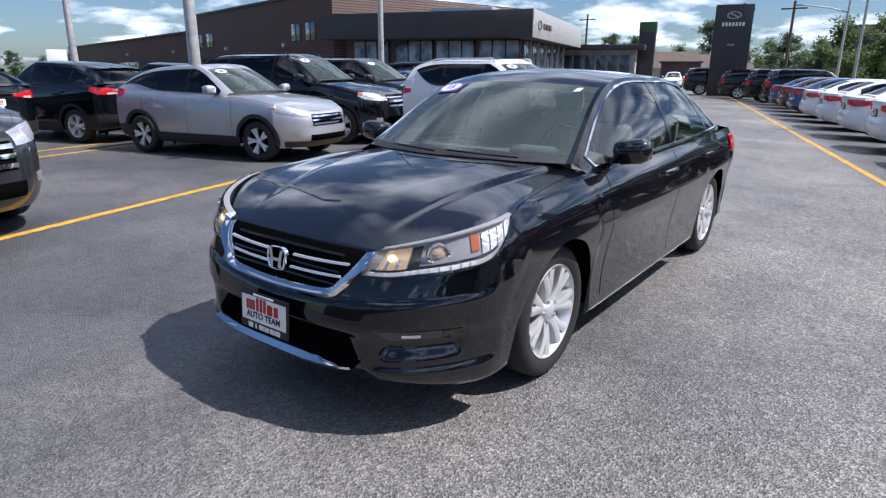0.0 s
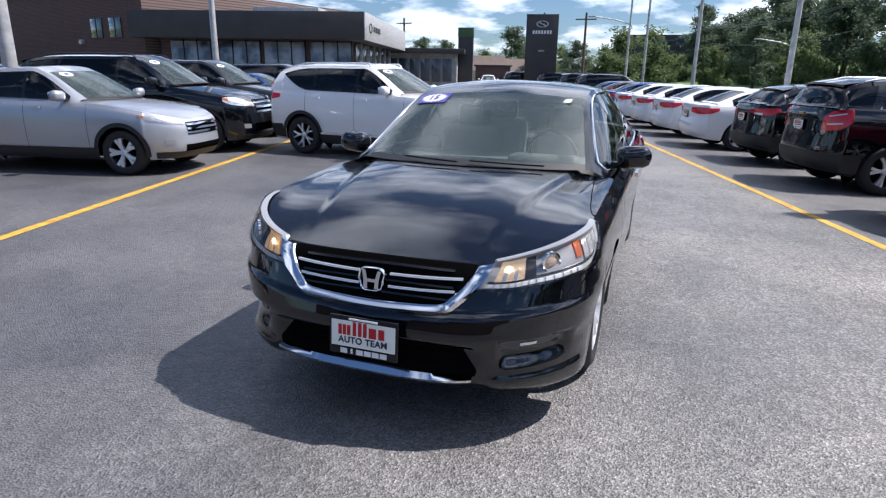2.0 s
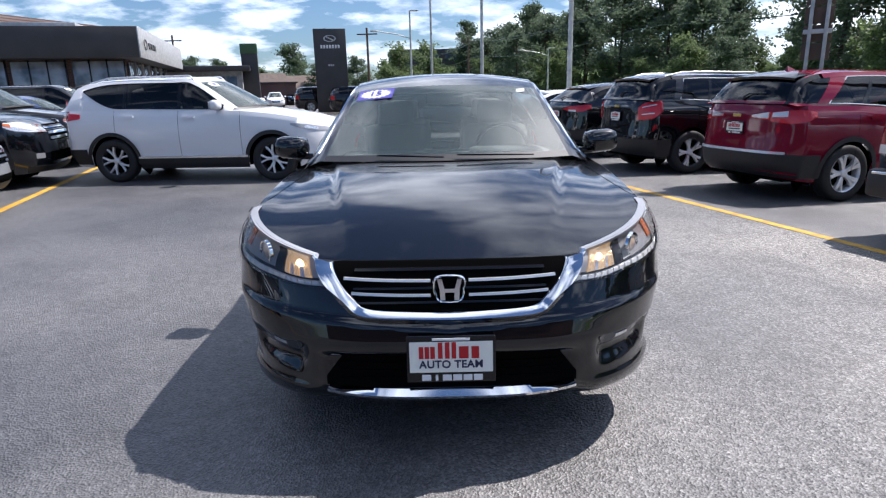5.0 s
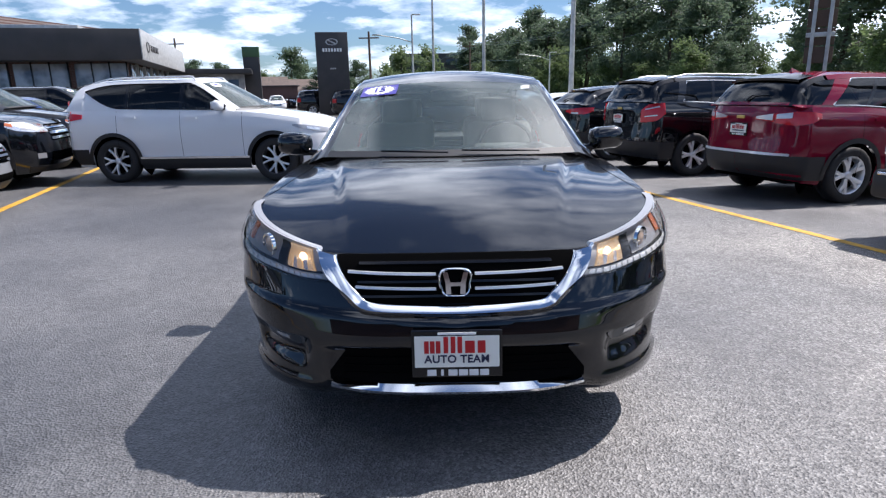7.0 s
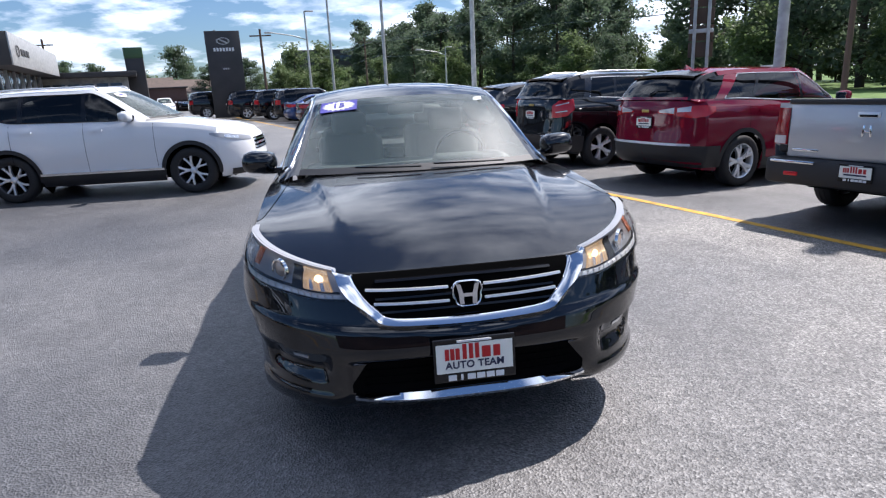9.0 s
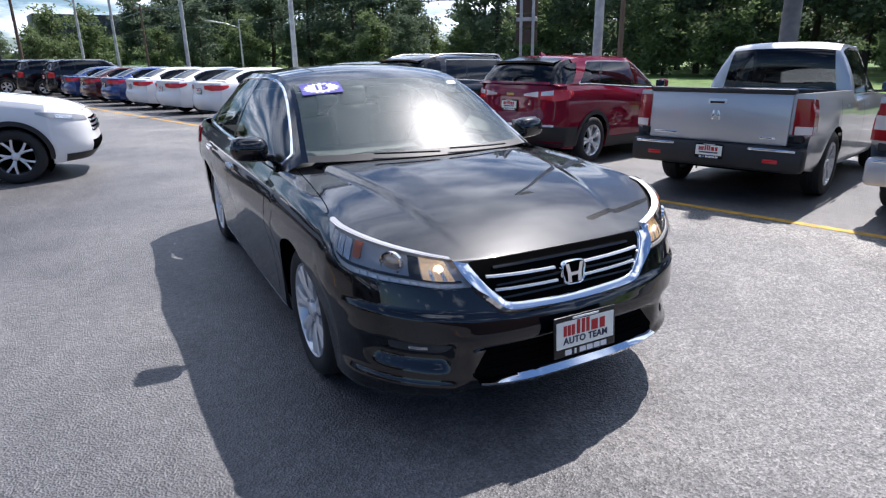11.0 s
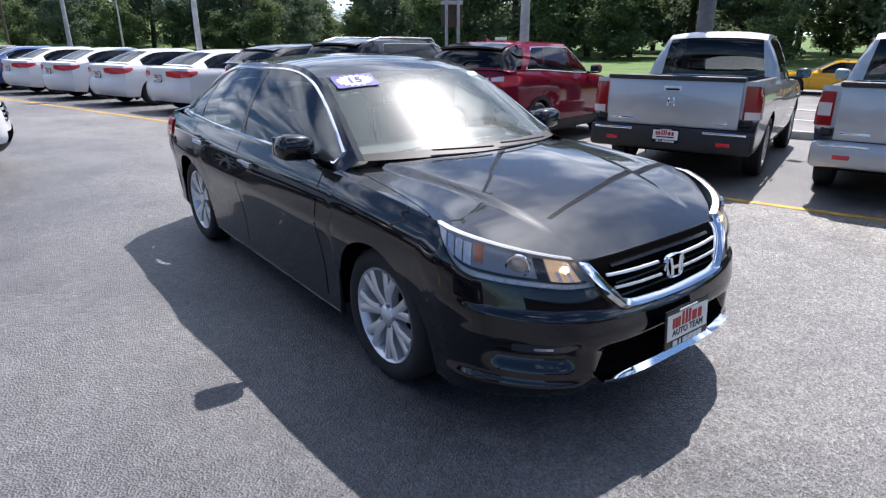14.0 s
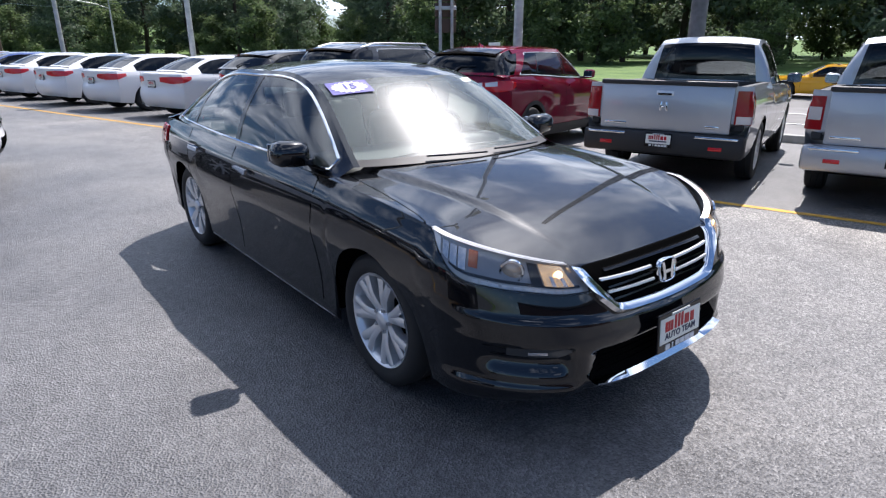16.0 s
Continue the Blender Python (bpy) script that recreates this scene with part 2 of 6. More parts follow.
bu.inputs["Strength"].default_value, bu.inputs["Distance"].default_value = 0.9, 0.006
l.new(tex("Voronoi", 105, out="Distance"), bu.inputs["Height"])
l.new(bu.outputs["Normal"], b.inputs["Normal"])
M["asphalt"] = asphalt
M["road"] = mat("road", (0.2, 0.19, 0.18), 0.9)
noisy(M["road"], 0.8, (0.17, 0.16, 0.15), (0.25, 0.24, 0.23))
M["line"] = mat("line", (0.55, 0.3, 0.03), 0.7)
noisy(M["line"], 9.0, (0.4, 0.22, 0.03), (0.66, 0.37, 0.04), 10)
M["grass"] = bumpy(mat("grass", (0.08, 0.13, 0.025), 0.9), 12, 0.8, 0.05, 8)
noisy(M["grass"], 0.6, (0.055, 0.12, 0.018), (0.12, 0.2, 0.04), 9)
M["concrete"] = bumpy(mat("concrete", (0.4, 0.39, 0.37), 0.9), 40, 0.3, 0.004)
noisy(M["concrete"], 3, (0.3, 0.29, 0.28), (0.46, 0.45, 0.43))
M["bark"] = bumpy(mat("bark", (0.06, 0.045, 0.035), 0.95), 9, 0.8, 0.03)
brick = mat("brick", (0.1, 0.05, 0.04), 0.9)
n, l, b = nodes_of(brick)
tc = n.new("ShaderNodeTexCoord")
bt = n.new("ShaderNodeTexBrick")
bt.inputs["Color1"].default_value, bt.inputs["Color2"].default_value, bt.inputs["Mortar"].default_value = (0.12, 0.055, 0.042, 1), (0.075, 0.036, 0.03, 1), (0.16, 0.13, 0.12, 1)
bt.inputs["Scale"].default_value, bt.inputs["Brick Width"].default_value, bt.inputs["Row Height"].default_value = 1.0, 0.22, 0.075
bt.inputs["Mortar Size"].default_value = 0.008
mp = n.new("ShaderNodeMapping")
mp.inputs["Rotation"].default_value = (radians(90), 0, 0)
l.new(tc.outputs["Object"], mp.inputs[0])
l.new(mp.outputs[0], bt.inputs["Vector"])
l.new(bt.outputs["Color"], b.inputs["Base Color"])
M["brick"] = brick
M["fascia"] = mat("fascia", (0.045, 0.042, 0.042), 0.55)
noisy(M["fascia"], 1.2, (0.04, 0.038, 0.038), (0.055, 0.05, 0.05))
M["galvanised"] = mat("galvanised", (0.5, 0.5, 0.5), 0.5, 0.4)
noisy(M["galvanised"], 6, (0.4, 0.4, 0.4), (0.56, 0.56, 0.55))
M["wood"] = bumpy(mat("wood", (0.12, 0.08, 0.06), 0.9), 8, 0.5, 0.02)


# ---- mesh helpers ----
def mesh_part(name, verts, faces, material, parent=None, label="", smooth=True, angle=None):
    me = bpy.data.meshes.new(name)
    me.from_pydata([tuple(v) for v in verts], [], faces)
    me.update()
    if smooth:
        me.polygons.foreach_set("use_smooth", [True] * len(me.polygons))
        if angle:
            me.set_sharp_from_angle(angle=radians(angle))
    me.materials.append(M[material] if isinstance(material, str) else material)
    ob = new(name, me)
    if parent:
        ob.parent = parent
    if label:
        ob["label"] = label
    return ob


def part(name, bm, material, parent=None, label="", smooth=False, angle=35):
    me = bpy.data.meshes.new(name)
    bm.normal_update()
    bm.to_mesh(me)
    bm.free()
    if smooth:
        me.polygons.foreach_set("use_smooth", [True] * len(me.polygons))
        me.set_sharp_from_angle(angle=radians(angle))
    me.materials.append(M[material] if isinstance(material, str) else material)
    ob = new(name, me)
    if parent:
        ob.parent = parent
    if label:
        ob["label"] = label
    return ob


def thing(name, label, category, group="", kind="", at=(0, 0, 0), rz=0.0):
    ob = new(name)
    ob.empty_display_size = 0.1
    ob.matrix_basis = pose(*at, 0, 0, rz)
    return tagged(ob, label, category, group, kind)


def grid(rows, flip=False):
    """Verts and faces of a grid of points."""
    a, c = len(rows), len(rows[0])
    v = [p for r in rows for p in r]
    f = []
    for i in range(a - 1):
        for j in range(c - 1):
            q = (i * c + j, i * c + j + 1, (i + 1) * c + j + 1, (i + 1) * c + j)
            f.append(q[::-1] if flip else q)
    return v, f


def both(v, f):
    """A half mesh and its mirror image in x."""
    k = len(v)
    return list(v) + [(-p[0], p[1], p[2]) for p in v], list(f) + [tuple(i + k for i in q[::-1]) for q in f]


def pair_part(name, rows, material, parent, label=""):
    """A strip on one flank and its mirror image, each a part of its own."""
    v, f = grid(rows, True)
    mesh_part(name, v, f, material, parent, label, True)
    mesh_part(name, [(-p[0], p[1], p[2]) for p in v], [q[::-1] for q in f], material, parent, label, True)


def box_bm(bm, sx, sy, sz, m, bevel=0.0):
    r = bmesh.ops.create_cube(bm, size=1.0, matrix=m @ Matrix.Diagonal((sx, sy, sz, 1)))
    if bevel:
        es = {e for v in r["verts"] for e in v.link_edges}
        bmesh.ops.bevel(bm, geom=list(es), offset=bevel, segments=2, profile=0.5, affect="EDGES", clamp_overlap=True)
    return bm


def box(name, sx, sy, sz, at, material, parent=None, label="", bevel=0.01, rot=(0, 0, 0)):
    bm = bmesh.new()
    box_bm(bm, sx, sy, sz, pose(*at, *rot), bevel)
    return part(name, bm, material, parent, label, True)


def lathe(profile, n=32, axis="x"):
    """A profile of (along, radius) turned round the x or z axis."""
    rows = []
    for a, r in profile:
        ring = []
        for k in range(n + 1):
            t = 2 * math.pi * k / n
            ring.append((a, r * math.cos(t), r * math.sin(t)) if axis == "x" else (r * math.cos(t), r * math.sin(t), a))
        rows.append(ring)
    return grid(rows)


def tube(name, pts, radius, material, parent=None, label="", closed=False, n=8):
    """A round bar along points; radius may be a list."""
    rows = []
    P = [Vector(p) for p in pts]
    for i, p in enumerate(P):
        d = (P[min(i + 1, len(P) - 1)] - P[max(i - 1, 0)]).normalized()
        u = d.cross(Vector((0.13, 0.31, 0.94))).normalized()
        w = d.cross(u)
        r = radius[i] if isinstance(radius, (list, tuple)) else radius
        rows.append([tuple(p + (u * math.cos(t) + w * math.sin(t)) * r) for t in (2 * math.pi * k / n for k in range(n + 1))])
    v, f = grid(rows)
    for base, last in ((0, False), ((len(P) - 1) * (n + 1), True)):
        cap = tuple(base + k for k in range(n))
        f.append(cap if last else cap[::-1])
    return mesh_part(name, v, f, material, parent, label, True, 50)


def spline(pts, u):
    """A Catmull-Rom curve through pts; u runs from 0 to len - 1."""
    i = min(int(u), len(pts) - 2)
    t = u - i
    p = [np.array(pts[max(0, min(len(pts) - 1, k))], float) for k in (i - 1, i, i + 1, i + 2)]
    if i == 0:
        p[0] = 2 * p[1] - p[2]
    if i == len(pts) - 2:
        p[3] = 2 * p[2] - p[1]
    return 0.5 * (2 * p[1] + (p[2] - p[0]) * t + (2 * p[0] - 5 * p[1] + 4 * p[2] - p[3]) * t * t + (3 * p[1] - p[0] - 3 * p[2] + p[3]) * t**3)


def letters(name, text, size, m, material, parent, depth=0.001, label=""):
    cu = bpy.data.curves.new(name, "FONT")
    cu.offset = size * 0.025
    cu.space_character = 1.05
    cu.body, cu.size, cu.extrude, cu.align_x, cu.align_y = text, size, depth, "CENTER", "CENTER"
    tmp = bpy.data.objects.new("tmp", cu)
    scene.collection.objects.link(tmp)
    bpy.context.view_layer.update()
    me = bpy.data.meshes.new_from_object(tmp.evaluated_get(bpy.context.evaluated_depsgraph_get()))
    bpy.data.objects.remove(tmp)
    me.transform(m)
    me.materials.clear()
    me.materials.append(M[material])
    me.name = name
    ob = new(name, me)
    ob.parent = parent
    if label:
        ob["label"] = label
    return ob


def ease(x, pts):
    """A smooth curve through (x, value) pairs that overshoots none of them."""
    xs, ys = np.array(pts, float).T
    if x <= xs[0]:
        return float(ys[0])
    if x >= xs[-1]:
        return float(ys[-1])
    d = np.diff(ys) / np.diff(xs)
    i = int(np.searchsorted(xs, x)) - 1
    k = lambda j: (d[0] if j == 0 else d[-1] if j == len(xs) - 1 else (0.0 if d[j - 1] * d[j] <= 0 else 2 * d[j - 1] * d[j] / (d[j - 1] + d[j])))  # noqa: E731
    h = xs[i + 1] - xs[i]
    t = (x - xs[i]) / h
    m0, m1 = k(i), k(i + 1)
    return float((2 * t**3 - 3 * t * t + 1) * ys[i] + (t**3 - 2 * t * t + t) * h * m0 + (3 * t * t - 2 * t**3) * ys[i + 1] + (t**3 - t * t) * h * m1)


def step(x, a, b):
    """A soft step from 0 at a to 1 at b."""
    t = min(1.0, max(0.0, (x - a) / (b - a)))
    return t * t * (3 - 2 * t)


# ---- vehicles: local x across, nose towards -y, front axle at y = 0 on the ground ----
class Shell:
    """The analytic skin of a vehicle's lower body, a half outline in plan times a profile in height."""

    def __init__(self, fo, wb, ro, w, belt, low, cf=0.5, cr=0.35, pf=4.0, pr=4.0, fprof=None, sprof=None, rprof=None, arch=0.36, hub=0.33, taper=0.05, fine=1, sculpt=None):
        self.fine, self.sculpt = fine, sculpt
        self.fo, self.wb, self.ro, self.w, self.belt_line, self.low_line = fo, wb, ro, w, belt, low
        self.arch, self.hub, self.taper = arch, hub, taper
        self.fprof = fprof or [(0, 0.12), (0.12, 0.05), (0.3, 0.0), (0.5, 0.015), (0.7, 0.03), (0.9, 0.07), (1, 0.14)]
        self.sprof = sprof or [(0, 0.09), (0.1, 0.045), (0.3, 0.015), (0.55, 0.0), (0.75, 0.006), (0.9, 0.03), (1, 0.07)]
        self.rprof = rprof or [(0, 0.12), (0.15, 0.03), (0.35, 0.0), (0.5, 0.02), (0.6, 0.05), (0.9, 0.05), (1, 0.1)]
        yf, yr = -fo, wb + ro
        self.mid, self.half = (yf + yr) / 2, (yr - yf) / 2
        xy = []
        wf = self.wide(yf + cf)
        k = 18 * fine
        for i in range(k):
            x = wf * (1 - (1 - i / (k - 1)) ** 1.7)
            xy.append((x, yf + cf * (x / wf) ** pf if fine == 1 else yf + cf - cf * max(0.0, 1 - (x / wf) ** pf) ** 0.7))
        y, end = yf + cf + 0.045, yr - cr - 0.03
        while y < end:
            xy.append((self.wide(y), y))
            y += 0.03 if min(abs(y), abs(y - wb)) < arch + 0.05 else 0.07
        wr = self.wide(yr - cr)
        for i in range(15):
            x = wr * (1 - (i / 14) ** 1.7)
            xy.append((x, yr - cr * (x / wr) ** pr))
        self.xy = np.array(xy)
        self.arc = np.r_[0, np.cumsum(np.hypot(*np.diff(self.xy, axis=0).T))]
        d = np.gradient(self.xy, axis=0)
        d /= np.hypot(*d.T)[:, None]
        self.nor = np.stack([d[:, 1], -d[:, 0]], 1)

    def wide(self, y):
        return self.w / 2 * (1 - self.taper * abs((y - self.mid) / self.half) ** 4)

    def belt(self, y):
        return ease(y, self.belt_line)

    def low(self, y):
        return ease(y, self.low_line)

    def at(self, s, z, off=0.0):
        """The point of the skin at arc length s from the nose's middle (mirrored for s < 0), height z, off metres proud."""
        side = -1 if s < 0 else 1
        s = abs(s)
        x, y = np.interp(s, self.arc, self.xy[:, 0]), np.interp(s, self.arc, self.xy[:, 1])
        nx, ny = np.interp(s, self.arc, self.nor[:, 0]), np.interp(s, self.arc, self.nor[:, 1])
        if self.sculpt:
            off = off + self.sculpt(s, z)
        f = (z - self.low(y)) / (self.belt(y) - self.low(y))
        d = nx * nx * ease(f, self.sprof) + ny * ny * ease(f, self.fprof if ny < 0 else self.rprof)
        return (side * (x + nx * (off - d)), y + ny * (off - d), z)

    def arc_at(self, y):
        """Arc length at a place along the flank."""
        k = int(np.argmax(self.xy[:, 0]))
        return float(np.interp(y, self.xy[:, 1], self.arc)) if y < self.xy[k, 1] else float(np.interp(y, self.xy[:, 1], self.arc))

    def skirt(self, rows=15):
        """The half skin with its wheel arches."""
        out = []
        for s, (x, y) in zip(self.arc, self.xy):
            lo, hi = self.low(y), self.belt(y)
            cut = lo
            if x > 0.55 * self.w / 2:
                for yw in (0.0, self.wb):
                    if abs(y - yw) < self.arch:
                        cut = max(cut, self.hub + math.sqrt(self.arch**2 - (y - yw) ** 2))
            out.append([self.at(s, max(cut, lo) + (hi - max(cut, lo)) * (k / (rows - 1)) ** 0.9) for k in range(rows)])
        return out

    def patch(self, name, cols, material, parent, label="", off=0.006, thick=0.012, nz=4, mirror=False, hollow=False):
        """A plate lying on the skin: cols of (s, z low, z high)."""
        outer, inner = [], []
        for s, z0, z1 in cols:
            outer.append([self.at(s, z0 + (z1 - z0) * k / nz, off) for k in range(nz + 1)])
            inner.append([self.at(s, z0 + (z1 - z0) * k / nz, off - thick) for k in range(nz + 1)])
        v, f = grid(outer, True)
        if thick:
            edge = [outer[0], inner[0]], [inner[-1], outer[-1]], [[c[0] for c in inner], [c[0] for c in outer]], [[c[-1] for c in outer], [c[-1] for c in inner]]
            for e in edge:
                v2, f2 = grid(e, True)
                f += [tuple(i + len(v) for i in q) for q in f2]
                v += v2
        ob = mesh_part(name, v, f, material, parent, label, True, 40)
        if mirror:
            ob2 = mesh_part(name, [(-p[0], p[1], p[2]) for p in v], [q[::-1] for q in f], material, parent, label, True, 40)
            return ob, ob2
        return ob


def quad(sh, name, low, high, material, parent, label="", off=0.006, thick=0.01, nu=24, nv=6, side=1, v0=0.0, v1=1.0, u0=0.0, u1=1.0):
    """A plate on the skin between a lower and an upper line of (s, z), or a window u0..u1, v0..v1 of it."""
    def pt(u, v, o):
        a, c = spline(low, u * (len(low) - 1)), spline(high, u * (len(high) - 1))
        q = a + (c - a) * v
        return sh.at(side * q[0], q[1], o)

    us, vs = np.linspace(u0, u1, nu), np.linspace(v0, v1, nv)
    outer = [[pt(u, v, off) for v in vs] for u in us]
    v, f = grid(outer, side > 0)
    if thick:
        inner = [[pt(u, w, off - thick) for w in vs] for u in us]
        for e in ([outer[0], inner[0]], [inner[-1], outer[-1]], [[c[0] for c in inner], [c[0] for c in outer]], [[c[-1] for c in outer], [c[-1] for c in inner]]):
            v2, f2 = grid(e, side > 0)
            f += [tuple(i + len(v) for i in q) for q in f2]
            v += v2
    return mesh_part(name, v, f, material, parent, label, True, 40)


def cols(points, n=16):
    """Columns (s, low, high) at n even steps along a few given ones."""
    s, a, c = zip(*points)
    return [(t, float(np.interp(t, s, a)), float(np.interp(t, s, c))) for t in np.linspace(s[0], s[-1], n)]


def wheel(parent, x, y, r, material, style, width=0.215, rim=0.66, fine=False, rim_mat=None):
    """A tyre with its rim and spokes; the outer face looks away from the middle of the car."""
    sd = 1 if x > 0 else -1
    h = width / 2
    rr = r * rim
    n = 48 if fine else 28
    v, f = lathe([(-h * 0.8, rr * 0.98), (-h, rr * 1.12), (-h * 1.0, r * 0.9), (-h * 0.8, r * 0.985), (-h * 0.3, r), (-h * 0.27, r - 0.008), (-h * 0.22, r), (h * 0.22, r), (h * 0.27, r - 0.008), (h * 0.3, r), (h * 0.8, r * 0.985), (h * 1.0, r * 0.9), (h, rr * 1.12), (h * 0.8, rr * 0.98)], n)
    ty = mesh_part("wheel", v, f, "rubber", parent, "black rubber tyre on an alloy rim", True, 50)
    ty.matrix_basis = pose(x, y, r)
    q = h * 0.86
    v, f = lathe([(-h * 0.8, rr * 0.93), (0.0, rr * 0.86), (q * 0.7, rr * 0.93), (q, rr * 0.97), (q * 1.06, rr * 1.01), (q * 0.9, rr * 1.03)], n)
    if sd < 0:
        v = [(-p[0], p[1], p[2]) for p in v]
        f = [k[::-1] for k in f]
    mesh_part("rim", v, f, rim_mat or material, ty, "", True, 50)
    # flat black disc stands in for the shade behind the spokes
    v, f = lathe([(0.004, 0.001), (0.004, rr * 0.9), (-0.02, rr * 0.9)], n)
    if sd < 0:
        v, f = [(-p[0], p[1], p[2]) for p in v], [k[::-1] for k in f]
    mesh_part("shade_disc", v, f, "void", ty)
    bm = bmesh.new()
    count, pair, thick = style
    for k in range(count):
        for j in ((-1, 1) if pair else (0,)):
            a = 2 * math.pi * k / count
            spread = pair * j
            # each spoke is a tapered, dished bar from the hub to the rim
            w0, w1 = thick, thick * (1.45 if not pair else 1.1)
            pts = []
            for rad, ang, wd, dep in ((rr * 0.16, a, w0, q * 0.72), (rr * 0.55, a + spread * 0.5, (w0 + w1) / 2, q * 0.93), (rr * 0.96, a + spread, w1, q * 0.97)):
                cy, cz = rad * math.cos(ang), rad * math.sin(ang)
                ty_, tz_ = -math.sin(ang), math.cos(ang)
                pts.append([(dep, cy - ty_ * wd, cz - tz_ * wd), (dep + 0.006, cy - ty_ * wd * 0.4, cz - tz_ * wd * 0.4), (dep + 0.006, cy + ty_ * wd * 0.4, cz + tz_ * wd * 0.4), (dep, cy + ty_ * wd, cz + tz_ * wd), (dep - 0.045, cy + ty_ * wd * 0.8, cz + tz_ * wd * 0.8), (dep - 0.045, cy - ty_ * wd * 0.8, cz - tz_ * wd * 0.8)])
            rings = [[bm.verts.new((p[0] * sd, p[1], p[2])) for p in ring] for ring in pts]
            for a1, a2 in zip(rings, rings[1:]):
                for i in range(6):
                    quad = (a1[i], a1[(i + 1) % 6], a2[(i + 1) % 6], a2[i])
                    bm.faces.new(quad if sd < 0 else quad[::-1])
    part("spokes", bm, material, ty, "", True, 30)
    v, f = lathe([(q * 0.62, rr * 0.24), (q * 0.86, rr * 0.22), (q * 0.98, rr * 0.14), (q * 1.0, 0.001)], 20)
    if sd < 0:
        v, f = [(-p[0], p[1], p[2]) for p in v], [k[::-1] for k in f]
    mesh_part("hub_cap", v, f, material, ty, "", True, 50)
    if fine:
        for k in range(5):
            a = 2 * math.pi * (k + 0.5) / 5
            bm = bmesh.new()
            bmesh.ops.create_cone(bm, cap_ends=True, segments=10, radius1=0.011, radius2=0.009, depth=0.03, matrix=Matrix.Translation((sd * q * 0.8, 0.057 * math.cos(a), 0.057 * math.sin(a))) @ Matrix.Rotation(sd * math.pi / 2, 4, "Y"))
            part("wheel_nut", bm, "lamp_dark", ty, "", True)
    return ty


def seats(car, sp, material, rows):
    for y in rows:
        for x in (-0.37, 0.37):
            bm = bmesh.new()
            box_bm(bm, 0.5, 0.5, 0.16, pose(x, y - 0.2, 0.5), 0.05)
            box_bm(bm, 0.48, 0.15, 0.62, pose(x, y + 0.12, 0.82, -14, 0, 0), 0.06)
            box_bm(bm, 0.26, 0.1, 0.17, pose(x, y + 0.23, 1.2, -10, 0, 0), 0.04)
            part("seat", bm, material, car, "", True, 60)


def cabin(car, sp, sh, paint_name, tint_front, tint_rear, trim="gloss_black", roof_mat=None, rear_open=True):
    """Roof, pillars and glass over the belt line. sp['rail']: five points of the roof's side line; sp['spine']: of its middle."""
    rail, spine = sp["rail"], sp["spine"]
    power = sp.get("crown", 2.2)

    def top(u, v):
        r, c = spline(rail, u), spline(spine, u)
        k = abs(v) ** power
        return (r[0] * v, c[1] + (r[1] - c[1]) * k, c[2] + (r[2] - c[2]) * k)

    def sheet(name, u0, u1, v0, v1, nu, nv, material, label="", lift=0.0):
        v, f = grid([[top(u, q) for q in np.linspace(v0, v1, nv)] for u in np.linspace(u0, u1, nu)])
        if lift:
            v = [(p[0], p[1], p[2] + lift) for p in v]
        return mesh_part(name, v, f, material, car, label, True)

    vw, uw0, uw1 = sp.get("vw", 0.93), sp.get("uw0", 0.05), sp.get("uw1", 0.95)
    ub0, ub1 = sp.get("ub0", 3.08), sp.get("ub1", 3.92)
    sheet("roof", uw1, ub0, -1, 1, 28, 25, roof_mat or paint_name)
    ws = sheet("windshield", uw0, uw1, -vw, vw, 16, 21, "glass_screen", "laminated windshield glass")
    ws.visible_shadow = False
    rw = sheet("rear_window", ub0, ub1, -vw, vw, 14, 21, tint_rear, "tinted rear window glass")
    rw.visible_shadow = False
    if sp.get("liner"):
        sheet("headliner", uw1 + 0.02, ub0 - 0.02, -0.94, 0.94, 20, 15, "cloth", "pale cloth headliner", -0.045)
    for q0, q1 in ((-1, -vw), (vw, 1)):
        sheet("a_pillar", 0, uw1, q0, q1, 16, 4, paint_name)
        sheet("c_pillar", ub0, 4, q0, q1, 14, 4, sp.get("d_mat", paint_name))
    sheet("cowl", -0.0, uw0, -vw, vw, 4, 21, "plastic", "black plastic cowl panel")
    sheet("rear_shelf", ub1, 4, -vw, vw, 4, 21, paint_name)

    # flanks: for each y a column from the belt up to the rail
    ru = [spline(rail, u) for u in np.linspace(0, 4, 120)]
    ys = [r[1] for r in ru]
    bx, bz = sp["bx"], sp["bz"]
    belt = lambda y: (float(np.interp(y, *zip(*bx))), float(np.interp(y, *zip(*bz))))  # noqa: E731

    def flank(y, k, off=0.0):
        r = (float(np.interp(y, ys, [q[0] for q in ru])), float(np.interp(y, ys, [q[2] for q in ru])))
        bb = belt(y)
        bow = 0.035 * math.sin(math.pi * k) * min(1, (r[1] - bb[1]) / 0.3)
        return (bb[0] + (r[0] - bb[0]) * k + bow + off, y, bb[1] + (r[1] - bb[1]) * k)

    y0, y4 = ys[0], ys[-1]
    wy0, wy1, lo, hi = sp["wy0"], sp["wy1"], 0.03, sp.get("header", 0.055)

    def limits(y):
        r = float(np.interp(y, ys, [q[2] for q in ru])) - belt(y)[1]
        if r < 0.02:
            return 0.5, 0.5
        k0, k1 = lo / r, 1 - hi / r
        if y >= wy1 and sp.get("d_mat"):
            return min(1.0, k0), min(1.0, k0)
        if not wy0 < y < wy1 or k1 <= k0:
            return 0.5, 0.5
        kick = sp.get("kick")
        if kick and wy1 - y < kick[0]:
            d = 1 - (wy1 - y) / kick[0]
            k0, k1 = k0 + (k1 - k0) * kick[1] * d**1.7, k1 - (k1 - k0) * (1 - kick[1]) * d**2.2
        return k0, k1

